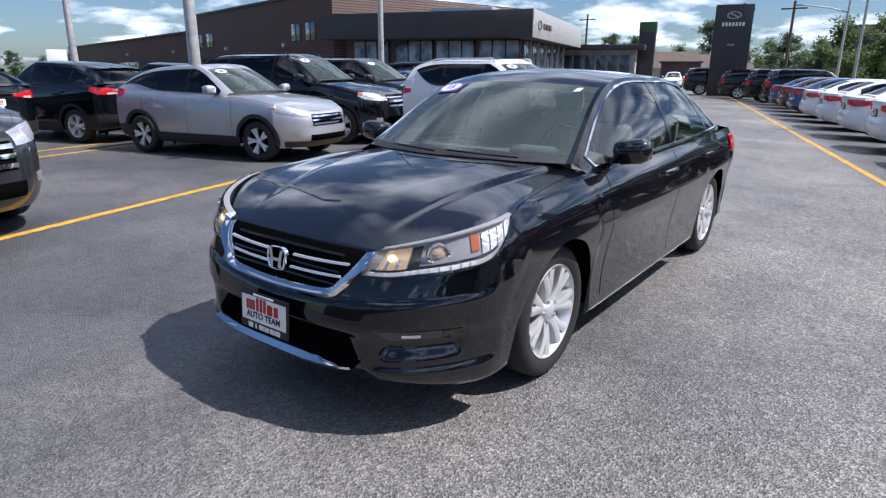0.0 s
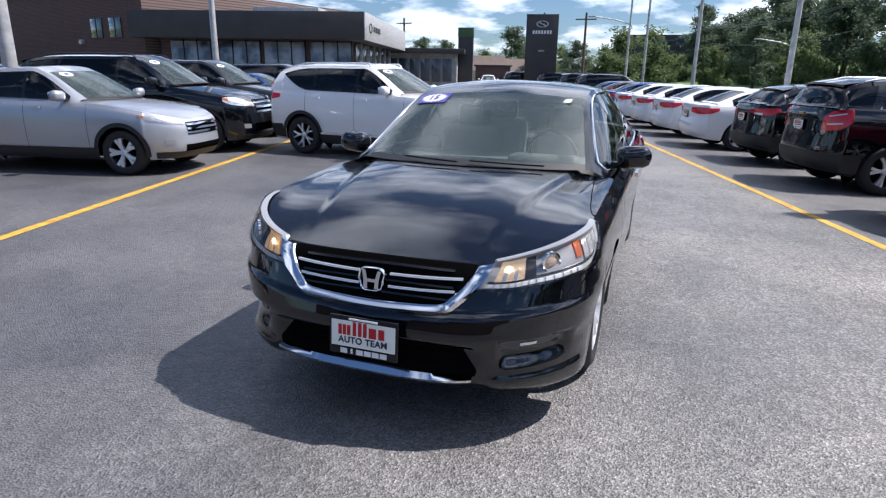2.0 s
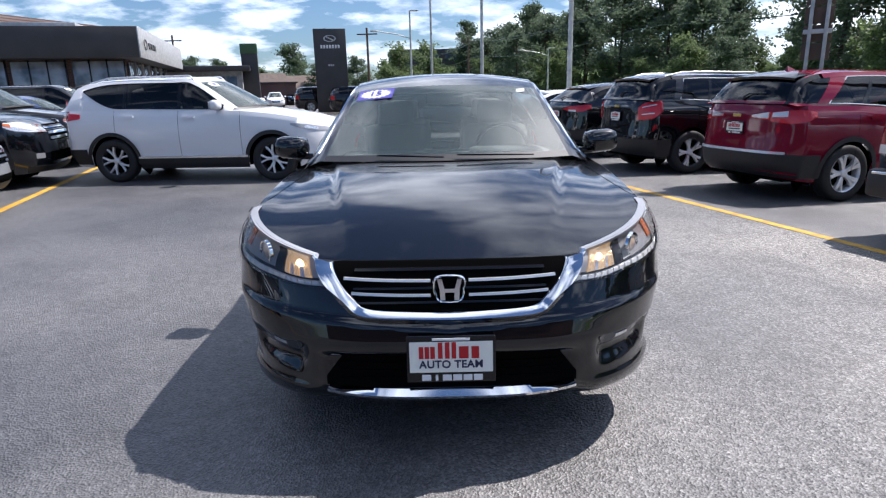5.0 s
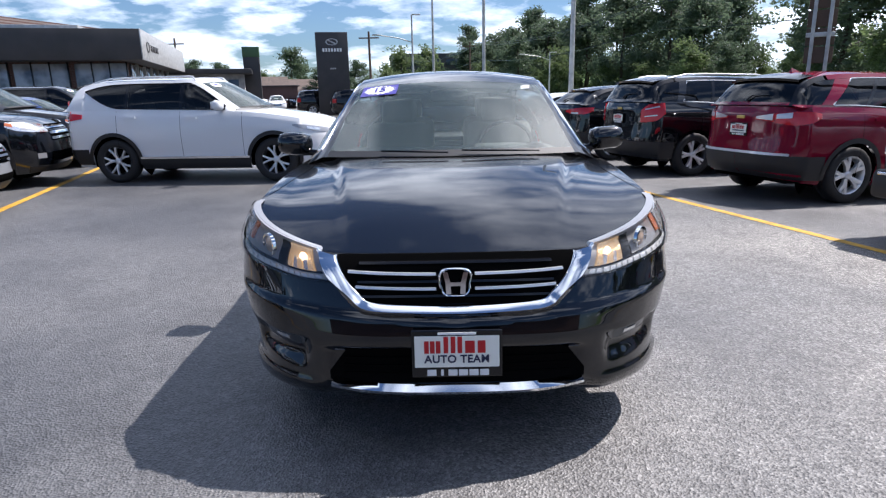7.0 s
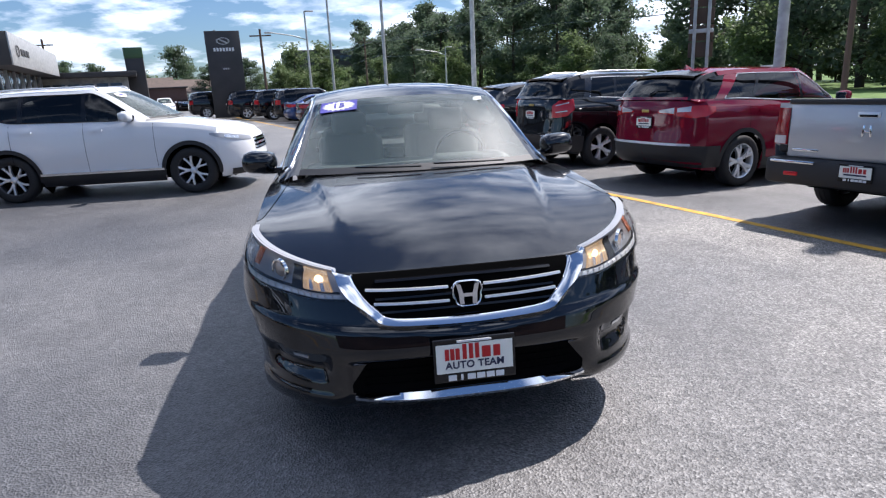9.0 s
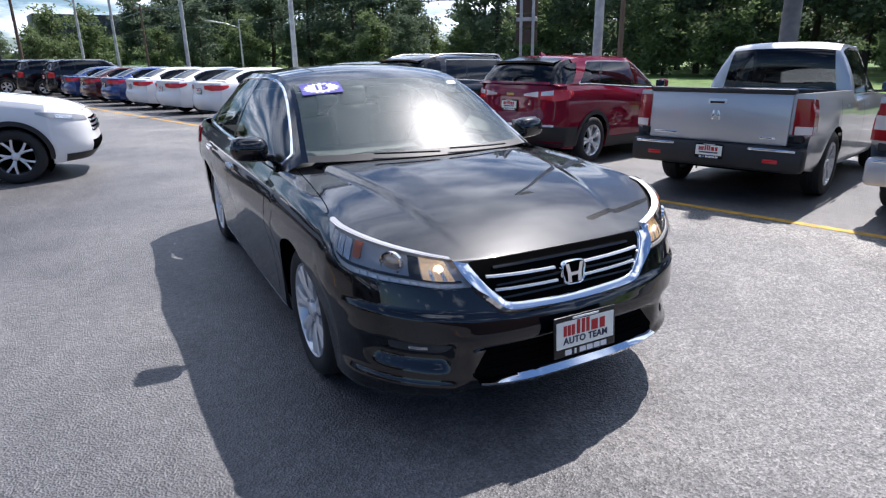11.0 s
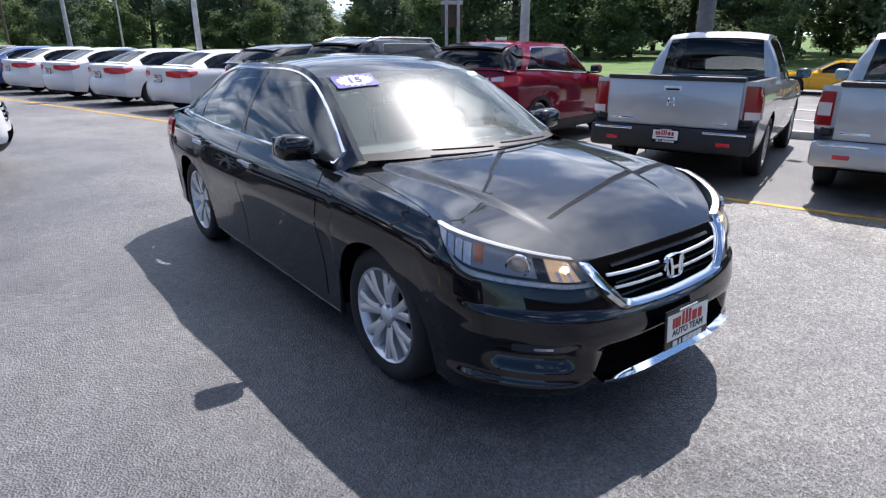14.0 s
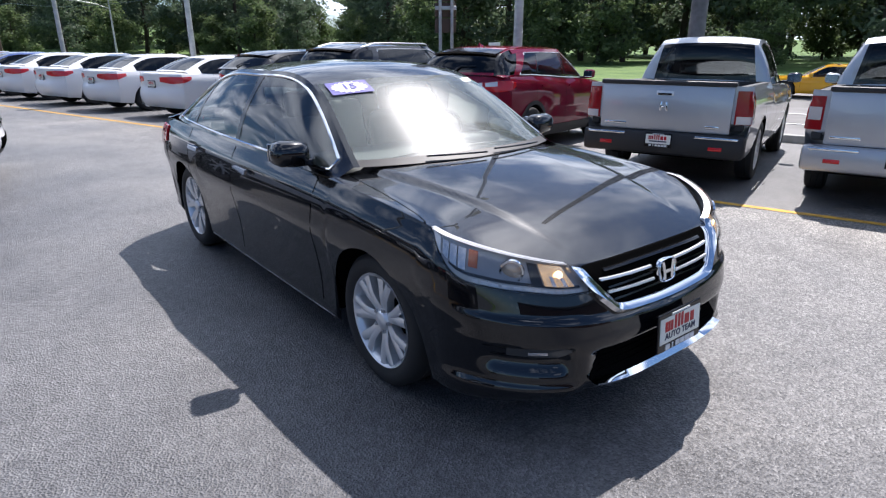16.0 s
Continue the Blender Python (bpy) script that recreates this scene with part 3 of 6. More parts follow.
    yy = np.r_[np.linspace(y0, wy0 - 1e-4, 8), np.linspace(wy0 + 1e-4, wy1 - 1e-4, 60), np.linspace(wy1 + 1e-4, y4, 12)]
    for sgn in (1, -1):
        def strip(name, a, c, ysel, material, label="", off=0.0, nk=4, skew=lambda y: 0.0):
            rows_ = []
            for y in ysel:
                k0, k1 = limits(y)
                ka, kc = a(k0, k1), c(k0, k1)
                sk = skew(y)
                rows_.append([(sgn * p[0], p[1], p[2]) for p in (flank(y + sk * (ka + (kc - ka) * i / nk - 0.5), ka + (kc - ka) * i / nk, off) for i in range(nk + 1))])
            v, f = grid(rows_, sgn > 0)
            return mesh_part(name, v, f, material, car, label, True)

        last = sp["pillars"][-1] + 0.1 if sp.get("d_mat") and sp.get("broad") else y4 + 1
        strip("door_frame", lambda a, c: c, lambda a, c: 1.0, [y for y in yy if y <= last], paint_name)
        if last < y4:
            strip("quarter_frame", lambda a, c: c, lambda a, c: 1.0, [last, *(y for y in yy if y > last)], sp["d_mat"])
        strip("belt_panel", lambda a, c: 0.0, lambda a, c: a, yy, paint_name)
        edges = [wy0, *sp["pillars"], wy1]
        slant = sp.get("slant", 0.0)
        lean = lambda y: float(np.interp(y, [edges[1], edges[-2], wy1], [0.0, -slant, 0.0])) if slant else 0.0  # noqa: E731
        for i, (ya, yb) in enumerate(zip(edges, edges[1:])):
            g = sp.get("gap", 0.03)
            ya2, yb2 = ya + (g if i else 0.0), yb - (g if i < len(edges) - 2 else 0.0)
            w = strip("side_window", lambda a, c: a, lambda a, c: c, np.linspace(ya2 + 2e-4, yb2 - 2e-4, 24), tint_front if i == 0 else tint_rear, "side window glass", 0.0, 8, lean)
            w.visible_shadow = False
            if i:
                broad = sp.get("broad", {}).get(i, g)
                strip("b_pillar", lambda a, c: a, lambda a, c: c, np.linspace(ya - broad, ya + broad, 4), paint_name if broad > g else "gloss_black", "door pillar", 0.003, 6, lean)
        line = []
        tend = sp["pillars"][-1] - sp["broad"][len(sp["pillars"])] if sp.get("broad") else wy1
        for y in np.linspace(wy0 + 2e-4, tend - 2e-4, 50):
            k0, k1 = limits(y)
            p = flank(y + lean(y) * (k1 - 0.5), k1, 0.004)
            line.append((sgn * p[0], p[1], p[2]))
        for y in np.linspace(tend - 2e-4, wy0 + 2e-4, 30):
            k0, k1 = limits(y)
            p = flank(y + lean(y) * (k0 - 0.5), k0, 0.004)
            line.append((sgn * p[0], p[1], p[2]))
        tube("window_trim", line + [line[0]], sp.get("trim_r", 0.008), trim, car, "", n=6)
    if sp.get("oval"):
        # price oval stuck inside the top corner of the screen
        side_ = sp["oval"]
        ring = [top(0.8 + 0.09 * math.sin(t), side_ * 0.66 + 0.16 * math.cos(t)) for t in np.linspace(0, 2 * math.pi, 25)[:-1]]
        ring = [(p[0], p[1] - 0.006, p[2] + 0.006) for p in ring]
        mesh_part("window_sticker", ring, [tuple(range(24))], "white_ink", car, "white oval windshield sticker", False)
        bar = [top(0.8 + dv, side_ * 0.66 + du) for du, dv in ((-0.06, -0.035), (0.06, -0.035), (0.06, 0.035), (-0.06, 0.035))]
        mesh_part("sticker_bar", [(p[0], p[1] - 0.009, p[2] + 0.009) for p in bar], [(0, 1, 2, 3)], "blue_ink", car, "dark figure bar on the sticker", False)
    return top


def body(car, sp, sh, paint_name, hood=True, deck=True):
    """Skin, bonnet, boot lid, underbody, wheel wells."""
    v, f = both(*grid(sh.skirt(15 if sh.fine == 1 else 52), True))
    mesh_part("body", v, f, paint_name, car, "", True, 55)
    hc = sp["hood"]

    nose, tail_y = sh.at(0.0, sh.belt(-sh.fo))[1], sh.at(float(sh.arc[-1]), sh.belt(sh.wb + sh.ro))[1]

    def cap(ya, yb, n, x0, x1, nj=12):
        out = []
        for y in np.linspace(ya, yb, n):
            k = int(np.argmax(sh.xy[:, 1] > 0.5 * sh.wb))
            if y < 0.5 * sh.wb:
                s = float(np.interp(y, sh.xy[: k + 1, 1], sh.arc[: k + 1]))
            else:
                s = float(np.interp(y, sh.xy[k:, 1], sh.arc[k:]))
            e = sh.at(s, sh.belt(y))
            zc = ease(e[1], hc)
            row = []
            grow = 1 - (1 - min(1.0, max(0.0, (e[1] - nose) / 0.5))) ** 3 if y < 0.5 * sh.wb else min(1.0, max(0.0, tail_y - e[1]) / 0.1) ** 0.6
            for j in range(nj + 1):
                q = x0 + (x1 - x0) * j / nj
                row.append((e[0] * (1 - q), e[1], e[2] + (zc - e[2]) * grow * (1 - (1 - q) ** 2.4)))
            out.append(row)
        return out

    yf, yr = -sh.fo, sh.wb + sh.ro
    def fair(rows):
        """Evens out the heights of a uniform grid; the rim and the middle line keep their slope."""
        raw = np.array([[p[2] for p in r] for r in rows])
        along = np.array([r[0][1] for r in rows])
        even = np.linspace(along[0], along[-1], len(rows))
        z = np.stack([np.interp(even, along, raw[:, j]) for j in range(raw.shape[1])], 1)
        first = z.copy()
        for _ in range(sp.get("fair", 60)):
            q = np.c_[z, z[:, -2:-1]]
            z[1:-1, 1:] += 0.22 * (q[:-2, 1:-1] + q[2:, 1:-1] + q[1:-1, :-2] + q[1:-1, 2:] - 4 * q[1:-1, 1:-1])
        return raw + np.stack([np.interp(along, even, (z - first)[:, j]) for j in range(raw.shape[1])], 1)

    if hood:
        c = sp["cowl"]
        ed = sp.get("hood_edge", 0.1)
        fine_rows = cap(yf + 1e-5, c, 56, 0, 1, 48)
        zz = fair(fine_rows)
        qs = np.linspace(0, 1, 49)

        cut = sp.get("cut")

        def folds(x, y):
            # two straight folds that run from the screen's corners to the grille's
            xc = float(np.interp(y, (nose, 0.5), (0.40, 0.655)))
            g = step(y, nose, nose + 1.1)
            t = min(1.0, max(0.0, (xc + 0.02 - x) / 0.04))
            return sp.get("folds", 0.0) * (t * t * (3 - 2 * t) + 0.4 * max(0.0, min(1.0, (xc - x) / 0.25)) - 0.4) * g

        def sample(lo_q, hi_q, nj):
            out = []
            for r, zr in zip(fine_rows, zz):
                y = r[0][1]
                lo, hi = lo_q(y) if callable(lo_q) else lo_q, hi_q(y) if callable(hi_q) else hi_q
                out.append([(r[0][0] * (1 - q), y, float(np.interp(q, qs, zr)) + step(q, 0.0, 0.12) * folds(r[0][0] * (1 - q), y)) for q in np.linspace(lo, hi, nj + 1)])
            return out

        if cut:
            # the gap leaves the flank at the lamp's tip and runs inwards to the screen's corner
            at_ = lambda y: ed * float(np.interp(y, cut, (0.0, 1.0))) ** 0.55  # noqa: E731
            pair_part("fender_top", [r for r in sample(0.0, at_, 4) if r[0][1] > cut[0]], paint_name, car)
            v, f = both(*grid(sample(lambda y: at_(y) + (0.006 if y > cut[0] else 0.0), 1, 44), True))
            mesh_part("hood", v, f, paint_name, car, "", True)
            pair_part("hood_gutter", [[(p[0], p[1], p[2] - 0.012) for p in r] for r in sample(lambda y: at_(y) - 0.02, lambda y: at_(y) + 0.04, 3) if r[0][1] > cut[0] + 0.03], "void", car, "dark gutter under the hood gap")
        else:
            pair_part("fender_top", sample(0, ed, 4), paint_name, car)
            v, f = both(*grid(sample(ed + 0.006, 1, 36), True))
            mesh_part("hood", v, f, paint_name, car, "", True)
            pair_part("hood_gutter", [[(p[0], p[1], p[2] - 0.012) for p in r] for r in cap(yf + 0.02, c, 30, ed - 0.04, ed + 0.07, 3)], "void", car, "dark gutter under the hood gap")
    if deck:
        c = sp["deck"]
        v, f = both(*grid(cap(c, yr - 1e-5, 18, 0, 1, 12), True))
        mesh_part("trunk_lid", v, f, paint_name, car, "", True)
    # dark tub under the skin, and the wheel wells
    bm = bmesh.new()
    lo = sh.low(sh.wb / 2)
    box_bm(bm, sh.w * 0.72, yr - yf - 0.5, 0.22, pose(0, sh.mid, lo + 0.13), 0.03)
    box_bm(bm, sh.w * 0.9, sh.wb - 2 * sh.arch - 0.1, 0.2, pose(0, sh.wb / 2, lo + 0.14), 0.03)
    part("underbody", bm, "void", car, "black underbody panels")
    for yw in (0, sh.wb):
        v, f = lathe([(sh.w / 2 - 0.03, sh.arch + 0.004), (0.45, sh.arch + 0.004), (0.45, 0.01)], 32)
        v = [(min(p[0], sh.w / 2 - 0.05 - 0.13 * min(1, max(0, (0.12 - p[2]) / 0.2))), p[1] + yw, p[2] + sh.hub) for p in v]
        keep = [q for q in f if sum(v[i][2] for i in q) / len(q) > sh.low(yw)]
        mesh_part("wheel_well", v, keep, "void", car)
        mesh_part("wheel_well", [(-p[0], p[1], p[2]) for p in v], [q[::-1] for q in keep], "void", car)


def arch_lips(car, sh, material="plastic", wide=0.05):
    """Plastic cladding round the wheel arches."""
    for yw in (0.0, sh.wb):
        for sgn in (1, -1):
            rows = []
            for a in np.linspace(radians(-8), radians(188), 30):
                row = []
                for r in (sh.arch - 0.012, sh.arch + wide):
                    y, z = yw + r * math.cos(a), max(sh.low(yw) - 0.02, sh.hub + r * math.sin(a))
                    p = sh.at(float(np.interp(y, sh.xy[10:-8, 1], sh.arc[10:-8])), z, 0.014)
                    row.append((sgn * p[0], p[1], p[2]))
                rows.append(row)
            v, f = grid(rows, sgn > 0)
            mesh_part("arch_trim", v, f, material, car, "", True)


def mirror_pair(car, at, material, size=(0.2, 0.14, 0.15), arm_to=None):
    for sgn in (1, -1):
        bm = bmesh.new()
        box_bm(bm, *size, pose(sgn * at[0], at[1], at[2], 0, sgn * -4, sgn * 8), 0.05)
        ob = part("door_mirror", bm, material, car, "", True, 60)
        bm = bmesh.new()
        ax = arm_to or at[0] - 0.2
        box_bm(bm, at[0] - ax, 0.06, 0.035, pose(sgn * (at[0] + ax) / 2, at[1] + 0.01, at[2] - size[2] * 0.42), 0.012)
        part("mirror_arm", bm, "gloss_black", ob)
        bm = bmesh.new()
        box_bm(bm, size[0] * 0.82, 0.006, size[2] * 0.72, pose(sgn * at[0], at[1] + size[1] / 2 + 0.001, at[2], 0, 0, sgn * 8), 0.002)
        part("mirror_glass", bm, "chrome", ob)


def number_plate(car, m, w=0.32, h=0.17, text=True):
    """A dealer's plate in its frame; unreadable or named lettering is bars."""
    bm = bmesh.new()
    box_bm(bm, w, 0.012, h, m, 0.004)
    ob = part("plate", bm, "gloss_black", car, "dealer plate in a black frame")
    bm = bmesh.new()
    box_bm(bm, w * 0.42, 0.003, h * 0.05, m @ pose(0.0, -0.0075, h * 0.43), 0.001)
    part("frame_bar", bm, "white_ink", ob)
    bm = bmesh.new()
    box_bm(bm, w * 0.93, 0.004, h * 0.66, m @ pose(0, -0.0065, h * 0.05), 0.001)
    part("plate_card", bm, "plate_white", ob, "pale card with red and navy print")
    for k, (x, wd, ht) in enumerate(((-0.235, 0.036, 0.2), (-0.19, 0.036, 0.2), (-0.145, 0.036, 0.2), (-0.085, 0.036, 0.27), (-0.03, 0.036, 0.27), (0.022, 0.036, 0.27), (0.1, 0.075, 0.2), (0.19, 0.06, 0.2))):
        bm = bmesh.new()
        box_bm(bm, w * wd * 1.42, 0.003, h * ht * 1.3, m @ pose(w * x * 1.42, -0.009, h * (0.02 + ht * 0.65)), 0.001)
        part("print_bar", bm, "ink_red", ob)
    bm = bmesh.new()
    box_bm(bm, w * 0.66, 0.003, h * 0.09, m @ pose(0, -0.009, -h * 0.1), 0.001)
    if not text:
        part("print_bar", bm, "ink_navy", ob)
    else:
        bm.free()
    for k in range(6):
        bm = bmesh.new()
        box_bm(bm, w * (0.1 if k not in (1,) else 0.03), 0.003, h * 0.13, m @ pose(w * (-0.28 + 0.116 * k), -0.0075, -h * 0.395), 0.001)
        part("frame_bar", bm, "white_ink", ob)
    return ob


def rear_kit(car, sh, paint_name, tail, plate_z, plate=True, clad=None, bumper=None, clear=(), extra=(), lens_mat="lens_red"):
    """Tail lights, plate, lower bumper, exhaust."""
    S = float(sh.arc[-1])
    def lens(name, pts, material, parent, label, off):
        for sg in (1, -1):
            c = sorted((sg * (S - d), a, e) for d, a, e in pts)
            yield sg, sh.patch(name, cols(c, 12), material, parent[sg] if isinstance(parent, dict) else parent, label, off, 0.02)

    lamps = dict(lens("tail_light", tail, lens_mat, car, "red tail light lens", 0.012))
    for pts in clear:
        for _ in lens("reverse_lamp", pts, "lens_clear", lamps, "clear lamp section", 0.016):
            pass
    for pts in extra:
        for _ in lens("hatch_lamp", pts, "lens_red", car, "red lamp on the hatch", 0.01):
            pass
    if clad:
        sh.patch("rear_bumper_trim", [(s, sh.low(sh.wb + sh.ro) + 0.0, clad) for s in np.linspace(S - 1.25, S - 0.001, 30)], "plastic", car, "black plastic bumper trim", 0.008, 0.0)
        v = [(-p[0], p[1], p[2]) for p in (sh.at(s, z, 0.008) for s in np.linspace(S - 1.25, S - 0.001, 30) for z in np.linspace(sh.low(sh.wb + sh.ro), clad, 4))]
        mesh_part("rear_bumper_trim", v, [tuple(i * 4 + j + k for k in (0, 4, 5, 1)) for i in range(29) for j in range(3)], "plastic", car, "black plastic bumper trim")
    if bumper:
        sh.patch("bumper_strip", [(s, bumper - 0.016, bumper + 0.016) for s in np.linspace(S - 0.78, S - 0.001, 20)], "alloy", car, "bright bumper strip", 0.02, 0.02, 3)
        sh.patch("bumper_strip", [(s, bumper - 0.016, bumper + 0.016) for s in np.linspace(-S + 0.001, -S + 0.78, 20)], "alloy", car, "bright bumper strip", 0.02, 0.02, 3)
    if plate:
        p = sh.at(S, plate_z, 0.02)
        number_plate(car, pose(0, p[1], p[2], 0, 0, 180), 0.31, 0.165, False)


def front_kit(car, sh, head, grille, grille_mat="chrome", fog=None, amber=True, low_grille=None, head_mat="reflector"):
    for sg in (1, -1):
        c = cols([(s * sg, a, e) for s, a, e in (head if sg > 0 else head[::-1])], 14)
        lamp = sh.patch("headlight", c, head_mat, car, "clear headlight over a bright reflector", 0.008, 0.02)
        k = c[-3:] if sg > 0 else c[:3]
        if amber:
            sh.patch("turn_signal", [(s, a + (e - a) * 0.35, e - (e - a) * 0.1) for s, a, e in k], "amber", lamp, "amber turn signal", 0.011, 0.004)
        j = c[4:9]
        sh.patch("lamp_bowl", [(s, a + (e - a) * 0.2, e - (e - a) * 0.2) for s, a, e in j], "reflector" if head_mat != "reflector" else "lamp_dark", lamp, "", 0.011, 0.004)
        if fog:
            s, z = fog
            sh.patch("fog_lamp", [(q, z - 0.04, z + 0.04) for q in sorted((sg * (s - 0.07), sg * s, sg * (s + 0.07)))], "lamp_dark", car, "", 0.008, 0.02)
    w, z0, z1, bars = grille
    g = sh.patch("grille", [(s, z0, z1) for s in np.linspace(-w, w, 21)], "void", car, "dark slatted grille", 0.006, 0.02)
    thick = (z1 - z0) / bars * 0.24
    for k in range(bars):
        z = z0 + (z1 - z0) * (k + 0.5) / bars
        sh.patch("grille_bar", [(s, z - thick, z + thick) for s in np.linspace(-w, w, 21)], grille_mat, g, "", 0.02, 0.02, 2)
    if low_grille:
        w, z0, z1 = low_grille
        sh.patch("lower_grille", [(s, z0, z1) for s in np.linspace(-w, w, 21)], "void", car, "dark lower grille", 0.006, 0.02)


def door_lines(car, sh, ys, z0, handles, hmat):
    for y in ys:
        s = sh.arc_at(y)
        for sg in (1, -1):
            q = sorted((sg * (s - 0.003), sg * (s + 0.003)))
            sh.patch("door_gap", [(k, z0, sh.belt(y) - 0.01) for k in q], "void", car, "", 0.0015, 0.0, 10)
    for y, z in handles:
        s = sh.arc_at(y)
        for sg in (1, -1):
            q = np.linspace(sg * s - 0.1, sg * s + 0.1, 8)
            sh.patch("door_handle", [(k, z - 0.014, z + 0.014) for k in q], hmat, car, "", 0.035, 0.02, 3)


def vehicle(name, label, category, sp, group=""):
    """An ordinary vehicle from its sizes; see the calls below."""
    car = thing(name, label, category, group)
    fo, wb, ro, w, h, r = (sp[k] for k in ("fo", "wb", "ro", "w", "h", "r"))
    yr, kind, pn = wb + ro, sp["kind"], sp["paint"]
    if kind == "suv":
        bl = [(-fo, 0.525 * h), (-fo + 0.45, 0.59 * h), (0.1, 0.645 * h), (0.6, 0.672 * h), (wb / 2, 0.682 * h), (wb, sp.get("rise", 0.7) * h), (yr, sp.get("rise", 0.7) * h)]
        hd = [(-fo, 0.53 * h), (-fo + 0.25, 0.596 * h), (0.0, 0.66 * h), (0.55, 0.7 * h), (wb, 0.71 * h), (yr, 0.7 * h)]
        lo = [(-fo, 0.24), (0, 0.22), (wb, 0.22), (yr, 0.3)]
        wy = 0.45
        sp["rail"] = [(0.405 * w, wy + 0.18, 0.695 * h), (0.335 * w, wy + 0.82, 0.945 * h), (0.345 * w, wb * 0.62, 0.975 * h), (0.325 * w, yr - sp.get("fast", 0.6), sp.get("tailz", 0.94) * h), (0.38 * w, yr - 0.14, (sp.get("rise", 0.7) + 0.01) * h)]
        sp["spine"] = [(0, wy - 0.1, 0.708 * h), (0, wy + 0.72, 0.965 * h), (0, wb * 0.6, 1.0 * h), (0, yr - sp.get("fast", 0.6) + 0.1, (sp.get("tailz", 0.94) + 0.025) * h), (0, yr - 0.06, (sp.get("rise", 0.7) + 0.01) * h)]
        sp["crown"], sp["ub0"], sp["ub1"] = 2.6, 3.12, 3.9
        sp["wy0"], sp["wy1"] = wy + 0.34, yr - sp.get("dpillar", 0.55)
        sp["pillars"] = sp.get("posts") or [wb * 0.56, wb * 0.97]
        rp = [(0, 0.16), (0.12, 0.03), (0.3, 0.0), (0.5, 0.02), (0.62, 0.03), (0.88, 0.035), (1, 0.07)]
        cr, hoodmax = 0.3, True
    elif kind == "sedan":
        bl = [(-fo, 0.5 * h), (-fo + 0.4, 0.56 * h), (0.2, 0.62 * h), (wb / 2, 0.64 * h), (wb, 0.69 * h), (yr, 0.7 * h)]
        hd = [(-fo, 0.51 * h), (-fo + 0.35, 0.6 * h), (0.0, 0.65 * h), (0.55, 0.675 * h), (wb + 0.3, 0.725 * h), (yr, 0.73 * h)]
        lo = [(-fo, 0.2), (0, 0.2), (wb, 0.2), (yr, 0.26)]
        sp["rail"] = [(0.4 * w, 0.62, 0.66 * h), (0.31 * w, 1.25, 0.945 * h), (0.315 * w, wb * 0.62, 0.97 * h), (0.3 * w, wb - 0.22, 0.94 * h), (0.34 * w, wb + 0.52, 0.73 * h)]
        sp["spine"] = [(0, 0.36, 0.675 * h), (0, 1.15, 0.965 * h), (0, wb * 0.62, 1.0 * h), (0, wb - 0.15, 0.955 * h), (0, wb + 0.6, 0.735 * h)]
        sp["wy0"], sp["wy1"], sp["pillars"] = 0.82, wb + 0.2, [wb * 0.62]
        rp = [(0, 0.14), (0.15, 0.03), (0.35, 0.0), (0.5, 0.02), (0.6, 0.06), (0.9, 0.05), (1, 0.06)]
        cr = 0.3
    else:
        cb, bz = sp["cab"], sp["bed"]
        bl = [(-fo, 0.58 * h), (-fo + 0.45, 0.6 * h), (0.3, 0.625 * h), (cb - 0.05, 0.635 * h), (cb + 0.05, bz), (yr, bz)]
        hd = [(-fo, 0.585 * h), (-fo + 0.3, 0.63 * h), (0.0, 0.66 * h), (0.55, 0.67 * h), (yr, bz)]
        lo = [(-fo, 0.3), (0, 0.3), (wb, 0.3), (yr, 0.42)]
        wy = 0.5
        sp["rail"] = [(0.4 * w, wy + 0.15, 0.65 * h), (0.33 * w, wy + 0.75, 0.945 * h), (0.34 * w, cb * 0.62, 0.97 * h), (0.335 * w, cb - 0.1, 0.955 * h), (0.39 * w, cb, 0.65 * h)]
        sp["spine"] = [(0, wy - 0.1, 0.67 * h), (0, wy + 0.66, 0.965 * h), (0, cb * 0.62, 1.0 * h), (0, cb - 0.06, 0.975 * h), (0, cb + 0.03, 0.66 * h)]
        sp["crown"], sp["ub0"], sp["ub1"] = 2.8, 3.1, 3.95
        sp["wy0"], sp["wy1"], sp["pillars"] = wy + 0.3, cb - 0.12, [cb * 0.6]
        rp = [(0, 0.2), (0.3, 0.16), (0.42, 0.05), (0.44, 0.0), (1, 0.0)]
        cr = 0.05
    sp["bx"] = [(0.0, w / 2 - 0.1), (wb * 0.5, w / 2 - 0.075), (wb, w / 2 - 0.08), (yr, w / 2 - 0.11)]
    sp["bz"] = [(y, z - 0.004) for y, z in bl]
    sp["hood"], sp["cowl"], sp["deck"] = hd, sp["rail"][0][1] + 0.03, sp["spine"][4][1] - 0.12
    sh = Shell(fo, wb, ro, w, bl, lo, cf=0.5, cr=cr, pr=8.0 if kind == "truck" else 4.0, rprof=rp, arch=r + 0.055, hub=r, taper=0.02 if kind == "truck" else 0.045)
    body(car, sp, sh, pn, True, kind == "sedan")
    top = cabin(car, sp, sh, pn, sp.get("tint", "glass_dark"), sp.get("rear_tint", "glass_black"), sp.get("trim", "gloss_black"))
    S = float(sh.arc[-1])
    for x in (1, -1):
        for y in (0.0, wb):
            wheel(car, x * (w / 2 - 0.125), y, r, sp.get("alloy", "alloy"), sp.get("spokes", (5, 0.22, 0.028)), rim_mat=sp.get("rim_mat"))
    seats(car, sp, sp.get("cloth", "cloth_dark"), [1.25, 1.85] if kind == "truck" else [1.35, 2.25])
    mirror_pair(car, (w / 2 + 0.08, 0.82, (0.7 if kind == "suv" else 0.66) * h + 0.05), sp.get("mirror", pn), arm_to=w / 2 - 0.1)
